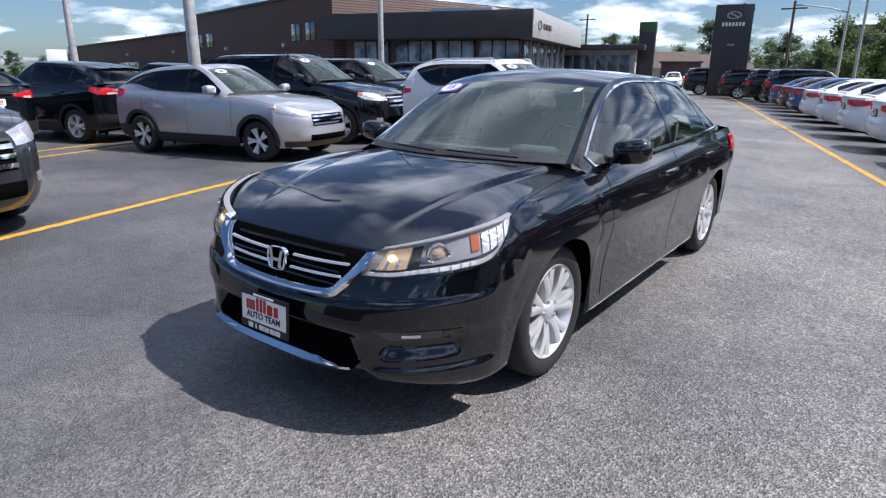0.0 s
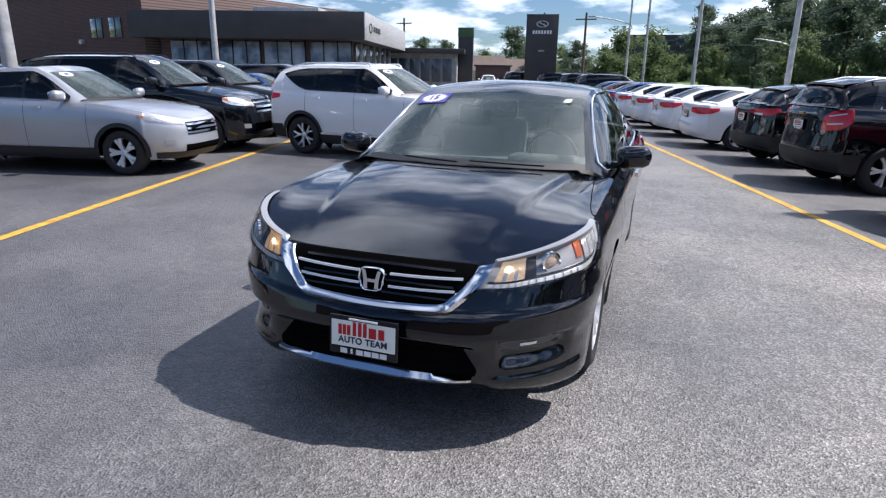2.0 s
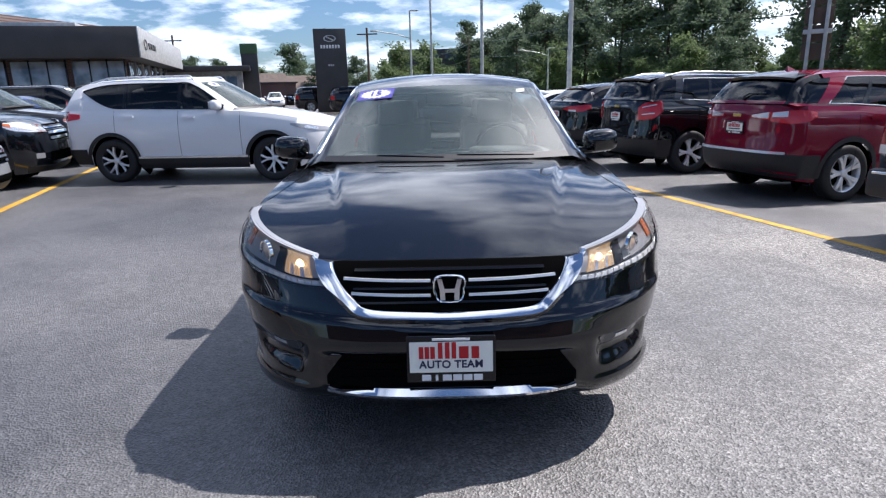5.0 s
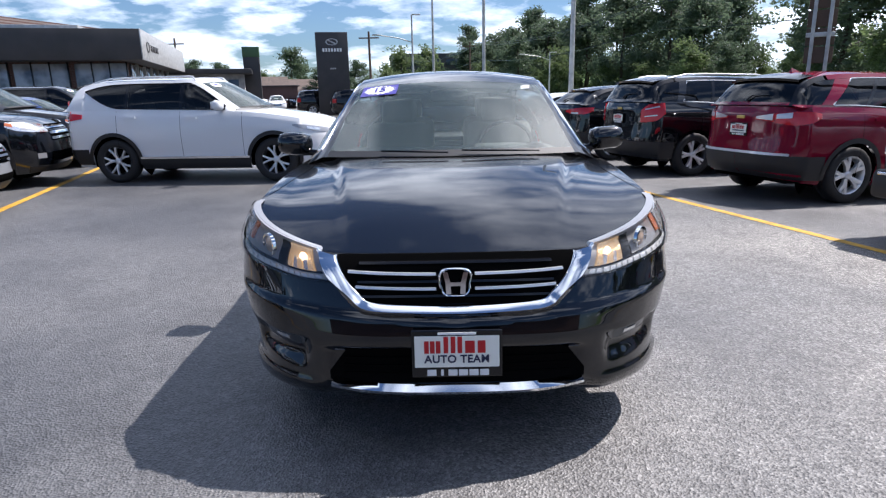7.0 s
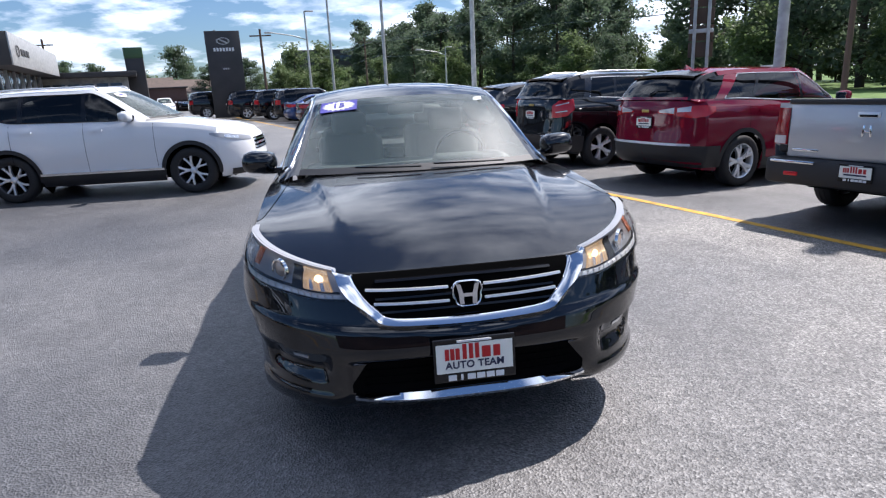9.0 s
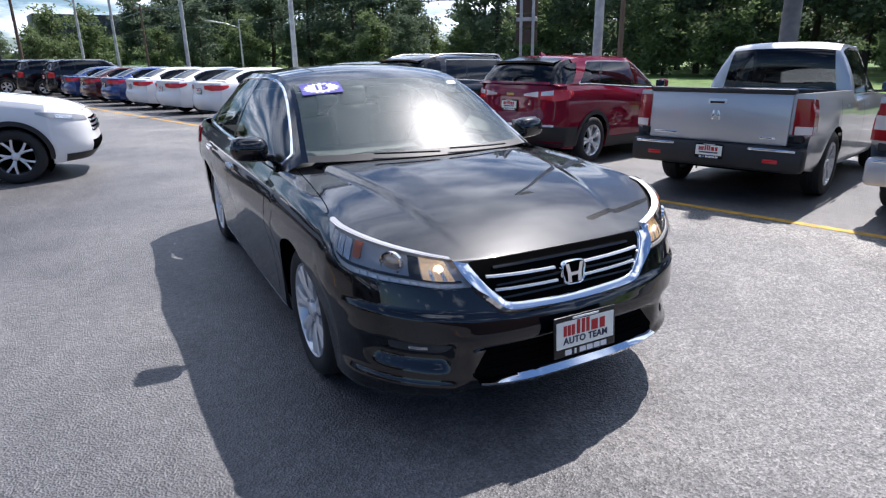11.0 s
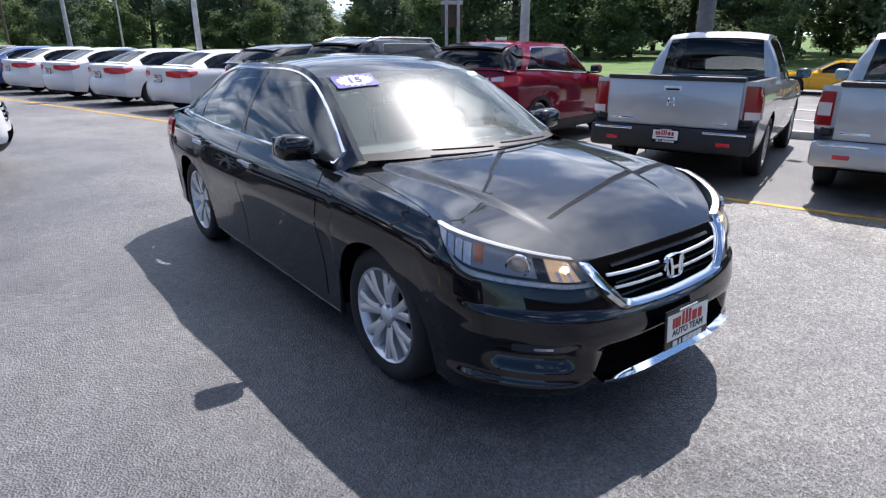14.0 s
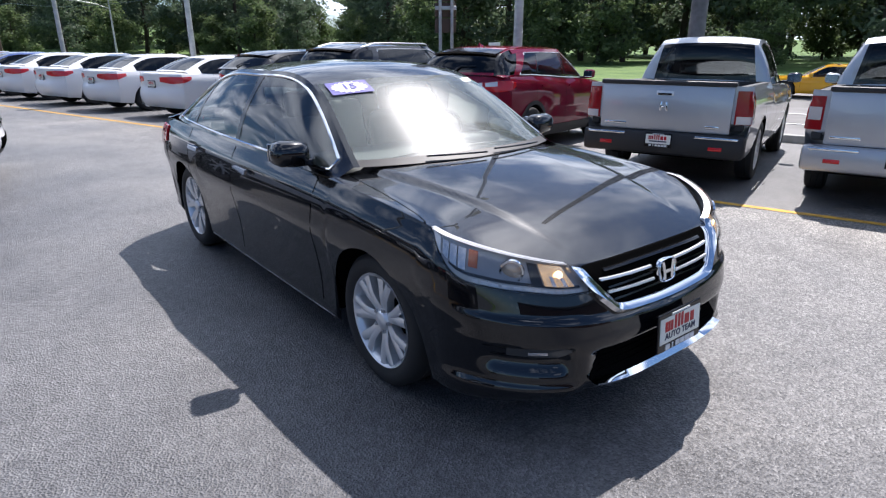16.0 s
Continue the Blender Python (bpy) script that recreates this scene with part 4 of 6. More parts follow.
    door_lines(car, sh, sp.get("gaps", [0.5, wb * 0.57, wb * 0.97]), sh.low(1) + 0.08, [(wb * 0.5, (0.62 if kind == "suv" else 0.57) * h), (wb * 0.88, (0.63 if kind == "suv" else 0.58) * h)], sp.get("handle", pn))
    rear_kit(car, sh, pn, sp["tail"], sp["plate_z"], sp.get("plate", True), sp.get("clad"), sp.get("strip"), sp.get("clear", ()), sp.get("extra", ()), "lens_deep" if kind == "truck" else "lens_red")
    front_kit(car, sh, sp["head"], sp["grille"], sp.get("bar", "chrome"), sp.get("fog"), sp.get("amber", True), sp.get("low_grille"), sp.get("head_mat", "reflector"))
    if sp.get("cladding"):
        arch_lips(car, sh)
        lip = sh.low(-fo)
        sh.patch("front_bumper_trim", [(s, lip, lip + 0.1) for s in np.linspace(-0.95, 0.95, 25)], "plastic", car, "black plastic lower bumper", 0.01, 0.01)
        for sg in (1, -1):
            a, c = sh.arc_at(sh.arch + 0.01), sh.arc_at(wb - sh.arch - 0.01)
            q = np.linspace(min(sg * a, sg * c), max(sg * a, sg * c), 12)
            sh.patch("sill_trim", [(k, sh.low(1), sh.low(1) + 0.17) for k in q], "plastic", car, "black plastic sill", 0.014, 0.0)
            if sp.get("sill_chrome"):
                sh.patch("sill_strip", [(k, sh.low(1) + 0.17, sh.low(1) + 0.205) for k in q], "chrome", car, "chrome sill strip", 0.02, 0.02, 3)
    if sp.get("rails"):
        for sg in (1, -1):
            pts = [(sg * (spline(sp["rail"], u)[0] - 0.03), spline(sp["rail"], u)[1], spline(sp["rail"], u)[2] + (0.05 if 0 < i < 8 else 0.01)) for i, u in enumerate(np.linspace(1.1, 2.95, 9))]
            tube("roof_rail", pts, 0.014, sp["rails"], car, "roof rail")
    if kind == "suv":
        rows = []
        for q in np.linspace(-0.95, 0.95, 21):
            p0, p1, p2 = (Vector(top(u, q)) for u in (sp["ub0"] - 0.16, sp["ub0"], sp["ub0"] + 0.1))
            lip = p1 + Vector((0, 0.13, -0.015))
            rows.append([p0 + Vector((0, 0, 0.003)), p1 + Vector((0, 0.02, 0.012)), lip, lip + Vector((0, -0.012, -0.03)), p2 - Vector((0, 0.02, 0))])
        v, f = grid(rows, True)
        mesh_part("roof_spoiler", v, f, sp.get("spoiler", pn), car, "", True, 50)
        pts = [Vector(top(u, q)) + Vector((0, 0.02, 0.008)) for u, q in ((3.88, 0.0), (3.8, -0.03), (3.72, -0.12), (3.7, -0.5))]
        tube("rear_wiper", pts, [0.016, 0.012, 0.007, 0.005], "plastic", car, "black rear wiper")
        if sp.get("fin"):
            p = Vector(top(2.75, 0.0))
            mesh_part("roof_antenna", [p + Vector(q) for q in ((-0.03, -0.09, -0.01), (0.03, -0.09, -0.01), (0.03, 0.07, -0.01), (-0.03, 0.07, -0.01), (0, 0.06, 0.055), (0, 0.0, 0.035))], [(0, 1, 5), (1, 2, 4, 5), (2, 3, 4), (3, 0, 5, 4)], pn, car, "shark fin antenna", False)
        if sp.get("badge"):
            p = sh.at(S, sp["badge"], 0.008)
            box("badge", 0.14, 0.012, 0.04, (0, p[1], p[2]), "gold", car, "gold badge bar", 0.006)
    if kind == "truck":
        cb, bz = sp["cab"], sp["bed"]
        bm = bmesh.new()
        box_bm(bm, w - 0.2, yr - cb - 0.1, 0.06, pose(0, (yr + cb) / 2, 0.72), 0.01)
        for x in (1, -1):
            box_bm(bm, 0.1, yr - cb - 0.06, 0.5, pose(x * (w / 2 - 0.13), (yr + cb) / 2, bz - 0.25), 0.015)
        box_bm(bm, w - 0.2, 0.08, 0.5, pose(0, cb + 0.08, bz - 0.25), 0.015)
        part("bed_liner", bm, "plastic", car, "black bed liner")
        bm = bmesh.new()
        box_bm(bm, w * 0.78, 0.05, bz - 0.66, pose(0, yr + 0.004, 0.66 + (bz - 0.66) / 2), 0.015)
        tg = part("tailgate", bm, pn, car, "", True)
        bm = bmesh.new()
        box_bm(bm, w * 0.8, 0.11, 0.055, pose(0, yr + 0.004, bz + 0.016), 0.02)
        part("tailgate_cap", bm, "plastic", tg, "black plastic tailgate cap", True)
        bm = bmesh.new()
        box_bm(bm, 0.2, 0.02, 0.055, pose(0, yr + 0.03, bz - 0.1), 0.012)
        hd_ = part("tailgate_handle", bm, "alloy", tg, "", True)
        bm = bmesh.new()
        box_bm(bm, 0.16, 0.02, 0.024, pose(0, yr + 0.034, bz - 0.112), 0.006)
        part("handle_recess", bm, "gloss_black", hd_, "", True)
        for x_, r_ in ((-0.032, 6), (0.032, -6)):
            bm = bmesh.new()
            box_bm(bm, 0.022, 0.012, 0.105, pose(x_, yr + 0.032, bz - 0.25, 0, r_, 0), 0.005)
            part("badge", bm, "chrome", tg, "", True)
        bm = bmesh.new()
        box_bm(bm, 0.06, 0.012, 0.018, pose(0, yr + 0.032, bz - 0.255), 0.004)
        part("badge", bm, "chrome", tg, "", True)
        for x_, w_ in ((w * 0.29, 0.27), (-w * 0.29, 0.15)):
            bm = bmesh.new()
            box_bm(bm, w_, 0.006, 0.026, pose(x_, yr + 0.031, 0.66 + (bz - 0.66) * 0.14), 0.002)
            part("name_bar", bm, "chrome", tg, "small bright lettering bar", True)
        bm = bmesh.new()
        box_bm(bm, w * 0.97, 0.22, 0.27, pose(0, yr - 0.0, 0.52), 0.05)
        bp = part("rear_bumper", bm, sp.get("bumper_mat", "plastic"), car, "", True)
        for x in (1, -1):
            bm = bmesh.new()
            box_bm(bm, w * 0.24, 0.03, 0.03, pose(x * w * 0.33, yr + 0.11, 0.62), 0.008)
            part("step_trim", bm, "chrome", bp, "", True)
            bm = bmesh.new()
            box_bm(bm, 0.15, 0.02, 0.045, pose(x * w * 0.33, yr + 0.108, 0.5), 0.008)
            part("bumper_reflector", bm, "lens_red", bp, "", True)
        number_plate(car, pose(0, yr + 0.12, 0.56, 0, 0, 180), 0.31, 0.165, False)
    return car


# ---- the black sedan in the middle of the aisle ----
def bumper_form(s, z):
    """Relief of the sedan's front bumper: fog lamp pockets, middle intake, ledge under the lamps, lower lip."""
    if s > 1.25 or z > 0.66:
        return 0.0
    top = 0.48 + 0.02 * (s - 0.55)
    side = step(s, 0.53 + 0.1 * (top - z), 0.60) * (1 - step(s, 0.88, 0.96))
    depth = step(top - z, 0.0, 0.012) * 0.026 + step(top - z, 0.045, 0.07) * 0.008
    pocket = -side * depth * (1 - step(top - z, 0.07, 0.15))
    middle = -0.03 * (1 - step(s, 0.40, 0.50)) * step(z, 0.314, 0.33) * (1 - step(z, 0.43, 0.45))
    edge = 0.55 + 0.075 * s
    ledge = 0.012 * step(edge - z, 0.0, 0.02) * step(z, 0.42, 0.5) * (1 - step(s, 0.95, 1.15))
    lip = 0.02 * step(0.325 - z, 0.0, 0.03) * step(s, 0.47, 0.57) * (1 - step(s, 1.0, 1.2))
    return pocket + middle + ledge + lip


def main_sedan():
    car = thing("sedan", "glossy black four-door sedan with chrome grille, parked in the aisle", "car")
    fo, wb, ro, w = 1.0, 2.776, 1.0, 1.85
    bl = [(-fo, 0.76), (-0.8, 0.8), (-0.6, 0.856), (-0.4, 0.898), (-0.1, 0.928), (0.3, 0.952), (1.0, 0.965), (2.0, 0.98), (2.8, 1.0), (3.4, 1.01), (3.78, 0.99)]
    hd = [(-fo, 0.772), (-0.85, 0.816), (-0.7, 0.855), (-0.5, 0.899), (-0.3, 0.935), (-0.1, 0.963), (0.1, 0.985), (0.4, 1.011), (0.7, 1.02), (3.1, 1.08), (3.55, 1.09), (3.8, 1.06)]
    lo = [(-fo, 0.2), (-0.45, 0.19), (0.4, 0.185), (wb, 0.19), (3.85, 0.25)]
    sp = {
        "rail": [(0.715, 0.40, 0.998), (0.585, 1.08, 1.378), (0.60, 1.75, 1.425), (0.565, 2.5, 1.37), (0.63, 3.28, 1.06)],
        "spine": [(0, 0.17, 1.012), (0, 0.97, 1.412), (0, 1.7, 1.48), (0, 2.6, 1.4), (0, 3.36, 1.085)],
        "bx": [(0.0, 0.82), (0.4, 0.815), (0.7, 0.835), (1.3, 0.85), (2.2, 0.85), (2.8, 0.83), (3.3, 0.77)],
        "bz": [(y, z - 0.003) for y, z in bl],
        "wy0": 0.5, "wy1": 3.04, "pillars": [1.66, 2.56], "hood": hd, "cowl": 0.43, "deck": 3.2, "hood_edge": 0.12, "trim_r": 0.009,
        "uw0": 0.07, "vw": 0.962, "folds": 0.018, "liner": True, "fair": 160, "cut": (-0.36, 0.4), "header": 0.028,
    }
    fp = [(0, 0.16), (0.05, 0.075), (0.12, 0.025), (0.26, 0.0), (0.42, 0.0), (0.6, 0.02), (0.8, 0.06), (0.95, 0.10), (1, 0.13)]
    spf = [(0, 0.08), (0.06, 0.05), (0.13, 0.05), (0.3, 0.045), (0.5, 0.022), (0.66, 0.0), (0.71, 0.004), (0.85, 0.02), (1, 0.075)]
    sh = Shell(fo, wb, ro, w, bl, lo, cf=0.52, cr=0.5, pf=3.75, pr=3.2, fprof=fp, sprof=spf, arch=0.375, hub=0.33, taper=0.055, fine=4, sculpt=bumper_form)
    body(car, sp, sh, "black_paint", True, True)
    top = cabin(car, sp, sh, "black_paint", "glass_side", "glass_side", "chrome")
    for x in (1, -1):
        for y in (0.0, wb):
            wheel(car, x * 0.752, y, 0.333, "alloy", (7, 0.17, 0.021), 0.22, 0.70, True)
    # headlights
    hl_low = [(0.465, 0.68), (0.60, 0.685), (0.73, 0.702), (0.91, 0.722), (1.05, 0.752), (1.2, 0.875)]
    hl_top = [(0.556, 0.785), (0.66, 0.804), (0.77, 0.824), (0.93, 0.852), (1.09, 0.878), (1.235, 0.899)]
    for sg in (1, -1):
        k = dict(side=sg)
        housing = quad(sh, "headlight", hl_low, hl_top, "lamp_dark", car, "lit headlight with amber and chrome behind a clear lens", 0.002, 0.02, 40, 8, **k)
        cover = quad(sh, "lens_cover", hl_low, hl_top, "lens", housing, "clear headlight lens", 0.022, 0.0, 40, 8, **k)
        cover.visible_shadow = False
        quad(sh, "bezel", hl_low, hl_top, "gloss_black", housing, "thin black surround", 0.012, 0.014, 30, 3, v0=-0.05, v1=0.0, **k)
        quad(sh, "chrome_edge", hl_low, hl_top, "lamp_dark", housing, "", 0.012, 0.012, 30, 4, v0=0.93, v1=0.99, u0=0.0, u1=0.98, **k)
        quad(sh, "chrome_edge", hl_low, hl_top, "alloy", housing, "", 0.01, 0.01, 8, 6, v0=0.16, v1=0.86, u0=0.9, u1=0.97, **k)
        quad(sh, "light_guide", hl_low, hl_top, "guide", housing, "frosted strip of running lights", 0.006, 0.006, 30, 3, v0=0.03, v1=0.17, u0=0.03, u1=0.8, **k)
        for n_ in range(13):
            quad(sh, "led_cell", hl_low, hl_top, "led", housing, "", 0.011, 0.006, 3, 3, v0=0.05, v1=0.15, u0=0.05 + n_ * 0.05, u1=0.05 + n_ * 0.05 + 0.036, **k)
        quad(sh, "inner_wall", hl_low, hl_top, "lamp_black", housing, "", 0.007, 0.006, 16, 3, v0=0.18, v1=0.25, u0=0.04, u1=0.84, **k)
        quad(sh, "divider", hl_low, hl_top, "lamp_black", housing, "dark divider between the lamps", 0.008, 0.006, 8, 6, v0=0.25, v1=0.84, u0=0.315, u1=0.395, **k)
        amber = quad(sh, "amber_lamp", hl_low, hl_top, "amber", housing, "amber turn signal", 0.009, 0.006, 8, 6, v0=0.42, v1=0.84, u0=0.66, u1=0.71, **k)
        for n_ in range(3):
            quad(sh, "flute", hl_low, hl_top, "reflector", amber, "", 0.011, 0.004, 3, 6, v0=0.3, v1=0.84, u0=0.725 + n_ * 0.055, u1=0.725 + n_ * 0.055 + 0.046, **k)
        bowl = quad(sh, "high_beam", hl_low, hl_top, "glow_reflector", housing, "high beam bowl with a faint warm glow of its own", 0.008, 0.006, 12, 6, v0=0.24, v1=0.86, u0=0.08, u1=0.305, **k)
        for n_ in range(5):
            quad(sh, "flute", hl_low, hl_top, "reflector" if n_ % 2 else "glow_reflector", bowl, "", 0.012, 0.006, 3, 6, v0=0.26, v1=0.55, u0=0.085 + n_ * 0.043, u1=0.085 + n_ * 0.043 + 0.03, **k)
        p = Vector(sh.at(sg * 0.612, 0.752, 0.0))
        out = (Vector(sh.at(sg * 0.612, 0.752, 0.05)) - p).normalized()
        m = Matrix.Translation(p + out * 0.009) @ out.to_track_quat("Z", "Y").to_matrix().to_4x4()
        v, f = lathe([(0.0, 0.02), (0.005, 0.018), (0.008, 0.01), (0.009, 0.0005)], 20, "z")
        mesh_part("high_beam_bulb", [tuple(m @ Vector(q)) for q in v], f, "warm_lamp", bowl, "warm glowing bulb", True)
        p = Vector(sh.at(sg * 0.822, 0.776, 0.0))
        out = (Vector(sh.at(sg * 0.822, 0.776, 0.05)) - p).normalized()
        m = Matrix.Translation(p + out * 0.004) @ out.to_track_quat("Z", "Y").to_matrix().to_4x4()
        v, f = lathe([(0.0, 0.049), (0.012, 0.047), (0.013, 0.039), (0.004, 0.036)], 28, "z")
        mesh_part("projector_ring", [tuple(m @ Vector(q)) for q in v], f, "chrome", housing, "", True, 40)
        v, f = lathe([(0.004, 0.036), (0.009, 0.028), (0.013, 0.014), (0.014, 0.0005)], 28, "z")
        mesh_part("projector_lens", [tuple(m @ Vector(q)) for q in v], f, "projector", housing, "projector lens with its warm glow painted in peach", True)
    # grille: dark field, two bars, chrome frame and badge
    g = sh.patch("grille", cols([(-0.46, 0.735, 0.764), (-0.40, 0.66, 0.764), (-0.30, 0.6, 0.764), (0.30, 0.6, 0.764), (0.40, 0.66, 0.764), (0.46, 0.735, 0.764)], 41), "void", car, "black grille with chrome bars", 0.003, 0.02)
    for z, k in ((0.702, 0.4), (0.653, 0.366)):
        for a, c in ((-k, -0.07), (0.07, k)):
            sh.patch("grille_bar", [(s, z - 0.004 + 0.011 * abs(s / 0.4) ** 2, z + 0.004 + 0.011 * abs(s / 0.4) ** 2) for s in np.linspace(a, c, 14)], "alloy", g, "", 0.016, 0.01, 3)
    for z in (0.63, 0.678, 0.74):
        sh.patch("grille_slat", [(s, z - 0.004, z + 0.004) for s in np.linspace(-0.36, 0.36, 20)], "gloss_black", g, "", 0.012, 0.012, 2)
    half_o = [(0.556, 0.787), (0.505, 0.722), (0.455, 0.671), (0.40, 0.622), (0.33, 0.578), (0.17, 0.566), (0, 0.562)]
    half_i = [(0.468, 0.762), (0.43, 0.716), (0.393, 0.677), (0.353, 0.643), (0.305, 0.613), (0.15, 0.602), (0, 0.598)]
    outer = [(-a, z) for a, z in half_o] + half_o[-2::-1]
    inn = [(-a, z) for a, z in half_i] + half_i[-2::-1]
    rows = []
    for u in np.linspace(0, 12, 61):
        o, i2 = spline(outer, u), spline(inn, u)
        low_ = 1 - step(abs(u - 6), 3.2, 4.6)
        m1, m2 = o + (i2 - o) * (0.12 + 0.3 * low_), o + (i2 - o) * 0.9
        rows.append([sh.at(o[0], o[1], 0.002), sh.at(o[0], o[1], 0.016), sh.at(m1[0], m1[1], 0.034), sh.at(m2[0], m2[1], 0.02), sh.at(i2[0], i2[1], 0.012), sh.at(i2[0], i2[1], -0.02)])
    v, f = grid(rows, True)
    mesh_part("grille_frame", v, f, "chrome", g, "broad chrome grille surround", True, 50)
    c0 = Vector(sh.at(0, 0.68, 0.035))
    tilt = pose(0, 0, 0, -8, 0, 0)
    bm = bmesh.new()
    ring = [(0.058 * (abs(math.cos(t)) ** 0.55) * (1 if math.cos(t) > 0 else -1) * (1.08 if math.sin(t) > 0 else 0.94), 0.052 * (abs(math.sin(t)) ** 0.55) * (1 if math.sin(t) > 0 else -1)) for t in np.linspace(0, 2 * math.pi, 33)[:-1]]
    loops = [[bm.verts.new(Matrix.Translation(c0) @ tilt @ Vector((x * k, y, z * k))) for x, z in ring] for k, y in ((1.0, 0.012), (1.0, -0.004), (0.94, -0.009), (0.86, -0.006), (0.84, 0.0))]
    for a, c in zip(loops, loops[1:]):
        for k in range(32):
            bm.faces.new((a[k], a[(k + 1) % 32], c[(k + 1) % 32], c[k]))
    part("badge_frame", bm, "chrome", g, "", True, 60)
    bm = bmesh.new()
    for x in (1, -1):
        vs = []
        for y in (-0.008, 0.008):
            vs.append([bm.verts.new(Matrix.Translation(c0) @ tilt @ Vector((x * px, y, pz))) for px, pz in ((0.045, 0.038), (0.028, 0.038), (0.018, 0.0), (0.016, -0.04), (0.034, -0.04), (0.036, 0.0))])
        bm.faces.new(vs[0] if x < 0 else vs[0][::-1])
        for k in range(6):
            q = (vs[0][k], vs[0][(k + 1) % 6], vs[1][(k + 1) % 6], vs[1][k])
            bm.faces.new(q if x > 0 else q[::-1])
    bf = bmesh.new()
    box_bm(bf, 0.095, 0.004, 0.085, Matrix.Translation(c0) @ tilt @ pose(0, 0.008, 0), 0.001)
    part("badge_field", bf, "void", g)
    box_bm(bm, 0.04, 0.014, 0.014, Matrix.Translation(c0) @ tilt @ pose(0, 0, -0.005))
    part("badge", bm, "chrome", g, "", True)
    # bumper openings
    sh.patch("lower_grille", cols([(-0.47, 0.318, 0.35), (-0.40, 0.312, 0.44), (0.40, 0.312, 0.44), (0.47, 0.318, 0.35)], 33), "void", car, "black mesh lower intake", 0.003, 0.01)
    for z in (0.34, 0.37, 0.4):
        sh.patch("intake_slat", [(s, z - 0.004, z + 0.004) for s in np.linspace(-0.42, 0.42, 20)], "void", car, "", 0.009, 0.008, 2)
    rows = []
    for s in np.linspace(-0.455, 0.455, 41):
        k = abs(s / 0.455) ** 3
        zl, zh = 0.272 + 0.032 * k, 0.308 + 0.018 * k
        rows.append([sh.at(s, zl - 0.006, 0.0), sh.at(s, zl, 0.036), sh.at(s, zl + 0.012, 0.036), sh.at(s, zh, 0.008), sh.at(s, zh, -0.01)])
    v, f = grid(rows, True)
    mesh_part("bumper_trim", v, f, "chrome", car, "thin chrome strip along the lower bumper", True, 45)
    for sg in (1, -1):
        q = np.linspace(0.565, 0.83, 12) if sg > 0 else np.linspace(-0.83, -0.565, 12)
        fg = sh.patch("fog_lamp", [(s, 0.43 + 0.02 * (abs(s) - 0.55) + 0.03 * step(0.6 - abs(s), 0.0, 0.035), 0.47 + 0.02 * (abs(s) - 0.55)) for s in q], "lens_grey", car, "grey glass fog lamp in its pocket", 0.006, 0.012)
        q = np.linspace(0.66, 0.74, 6) if sg > 0 else np.linspace(-0.74, -0.66, 6)
        sh.patch("fog_bulb", [(s, 0.444, 0.458) for s in q], "reflector", fg, "", 0.009, 0.004)
    pl = number_plate(car, pose(0, sh.at(0, 0.45)[1] - 0.045, 0.448, -4, 0, 0), 0.318, 0.172)
    letters("print", "AUTO TEAM", 0.039, pose(0, sh.at(0, 0.45)[1] - 0.0555, 0.43, 86, 0, 0), "ink_navy", pl)
    for sg in (1, -1):
        a0, a1 = sh.arc_at(0.42), sh.arc_at(2.35)
        q = np.linspace(sg * a0, sg * a1, 20) if sg > 0 else np.linspace(sg * a1, sg * a0, 20)
        sh.patch("sill_line", [(s, 0.206, 0.213) for s in q], "alloy", car, "thin bright sill line", 0.004, 0.004, 2)
    mirror_pair(car, (0.93, 0.68, 1.055), "black_paint", (0.2, 0.15, 0.13), 0.8)
    door_lines(car, sh, [0.52, 1.66, 2.56], 0.28, [(1.44, 0.85), (2.36, 0.87)], "chrome")
    S = float(sh.arc[-1])
    rear_kit(car, sh, "black_paint", [(0.45, 0.78, 0.95), (0.9, 0.76, 0.97), (1.25, 0.83, 0.95)], 0.8)
    # wipers, cabin inside
    for u0, v0, u1, v1 in ((0.035, 0.08, 0.012, 0.66), (0.04, -0.52, 0.014, -0.02)):
        pts = [Vector(top(u0 + (u1 - u0) * t, v0 + (v1 - v0) * t)) + Vector((0, -0.012, 0.014)) for t in np.linspace(0, 1, 12)]
        tube("wiper", pts, 0.005, "gloss_black", car, "", n=6)
    seats(car, sp, "cloth_grey", [1.42, 2.38])
    bm = bmesh.new()
    box_bm(bm, 1.36, 0.55, 0.16, pose(0, 0.72, 0.9, 6, 0, 0), 0.06)
    box_bm(bm, 0.46, 0.16, 0.08, pose(0.37, 0.78, 0.985), 0.035)
    part("dashboard", bm, "dash", car, "grey moulded dashboard", True, 60)
    v, f = lathe([(0.0, 0.17), (0.012, 0.185), (0.024, 0.17), (0.012, 0.158), (0.0, 0.17)], 24)
    st = mesh_part("steering_wheel", v, f, "plastic", car)
    st.matrix_basis = pose(0.37, 1.06, 0.98, 0, -20, 90)
    bm = bmesh.new()
    box_bm(bm, 1.5, 2.6, 0.05, pose(0, 1.9, 0.33), 0.01)
    part("cabin_floor", bm, "cloth_dark", car)
    bm = bmesh.new()
    box_bm(bm, 1.6, 0.42, 0.05, pose(0, 0.5, 0.9), 0.01)
    part("cowl_tray", bm, "void", car, "black tray under the screen's base")
    box("parcel_shelf", 1.36, 0.8, 0.04, (0, 3.0, 0.93), "cloth_dark", car, "dark shelf behind the rear seats", 0.01)
    box("rear_view_mirror", 0.24, 0.04, 0.07, (0, 0.98, 1.315), "plastic", car, "", 0.015)
    # price sticker on the glass: a starburst, flat on the windshield
    bm = bmesh.new()
    o = Vector(top(0.83, -0.72))
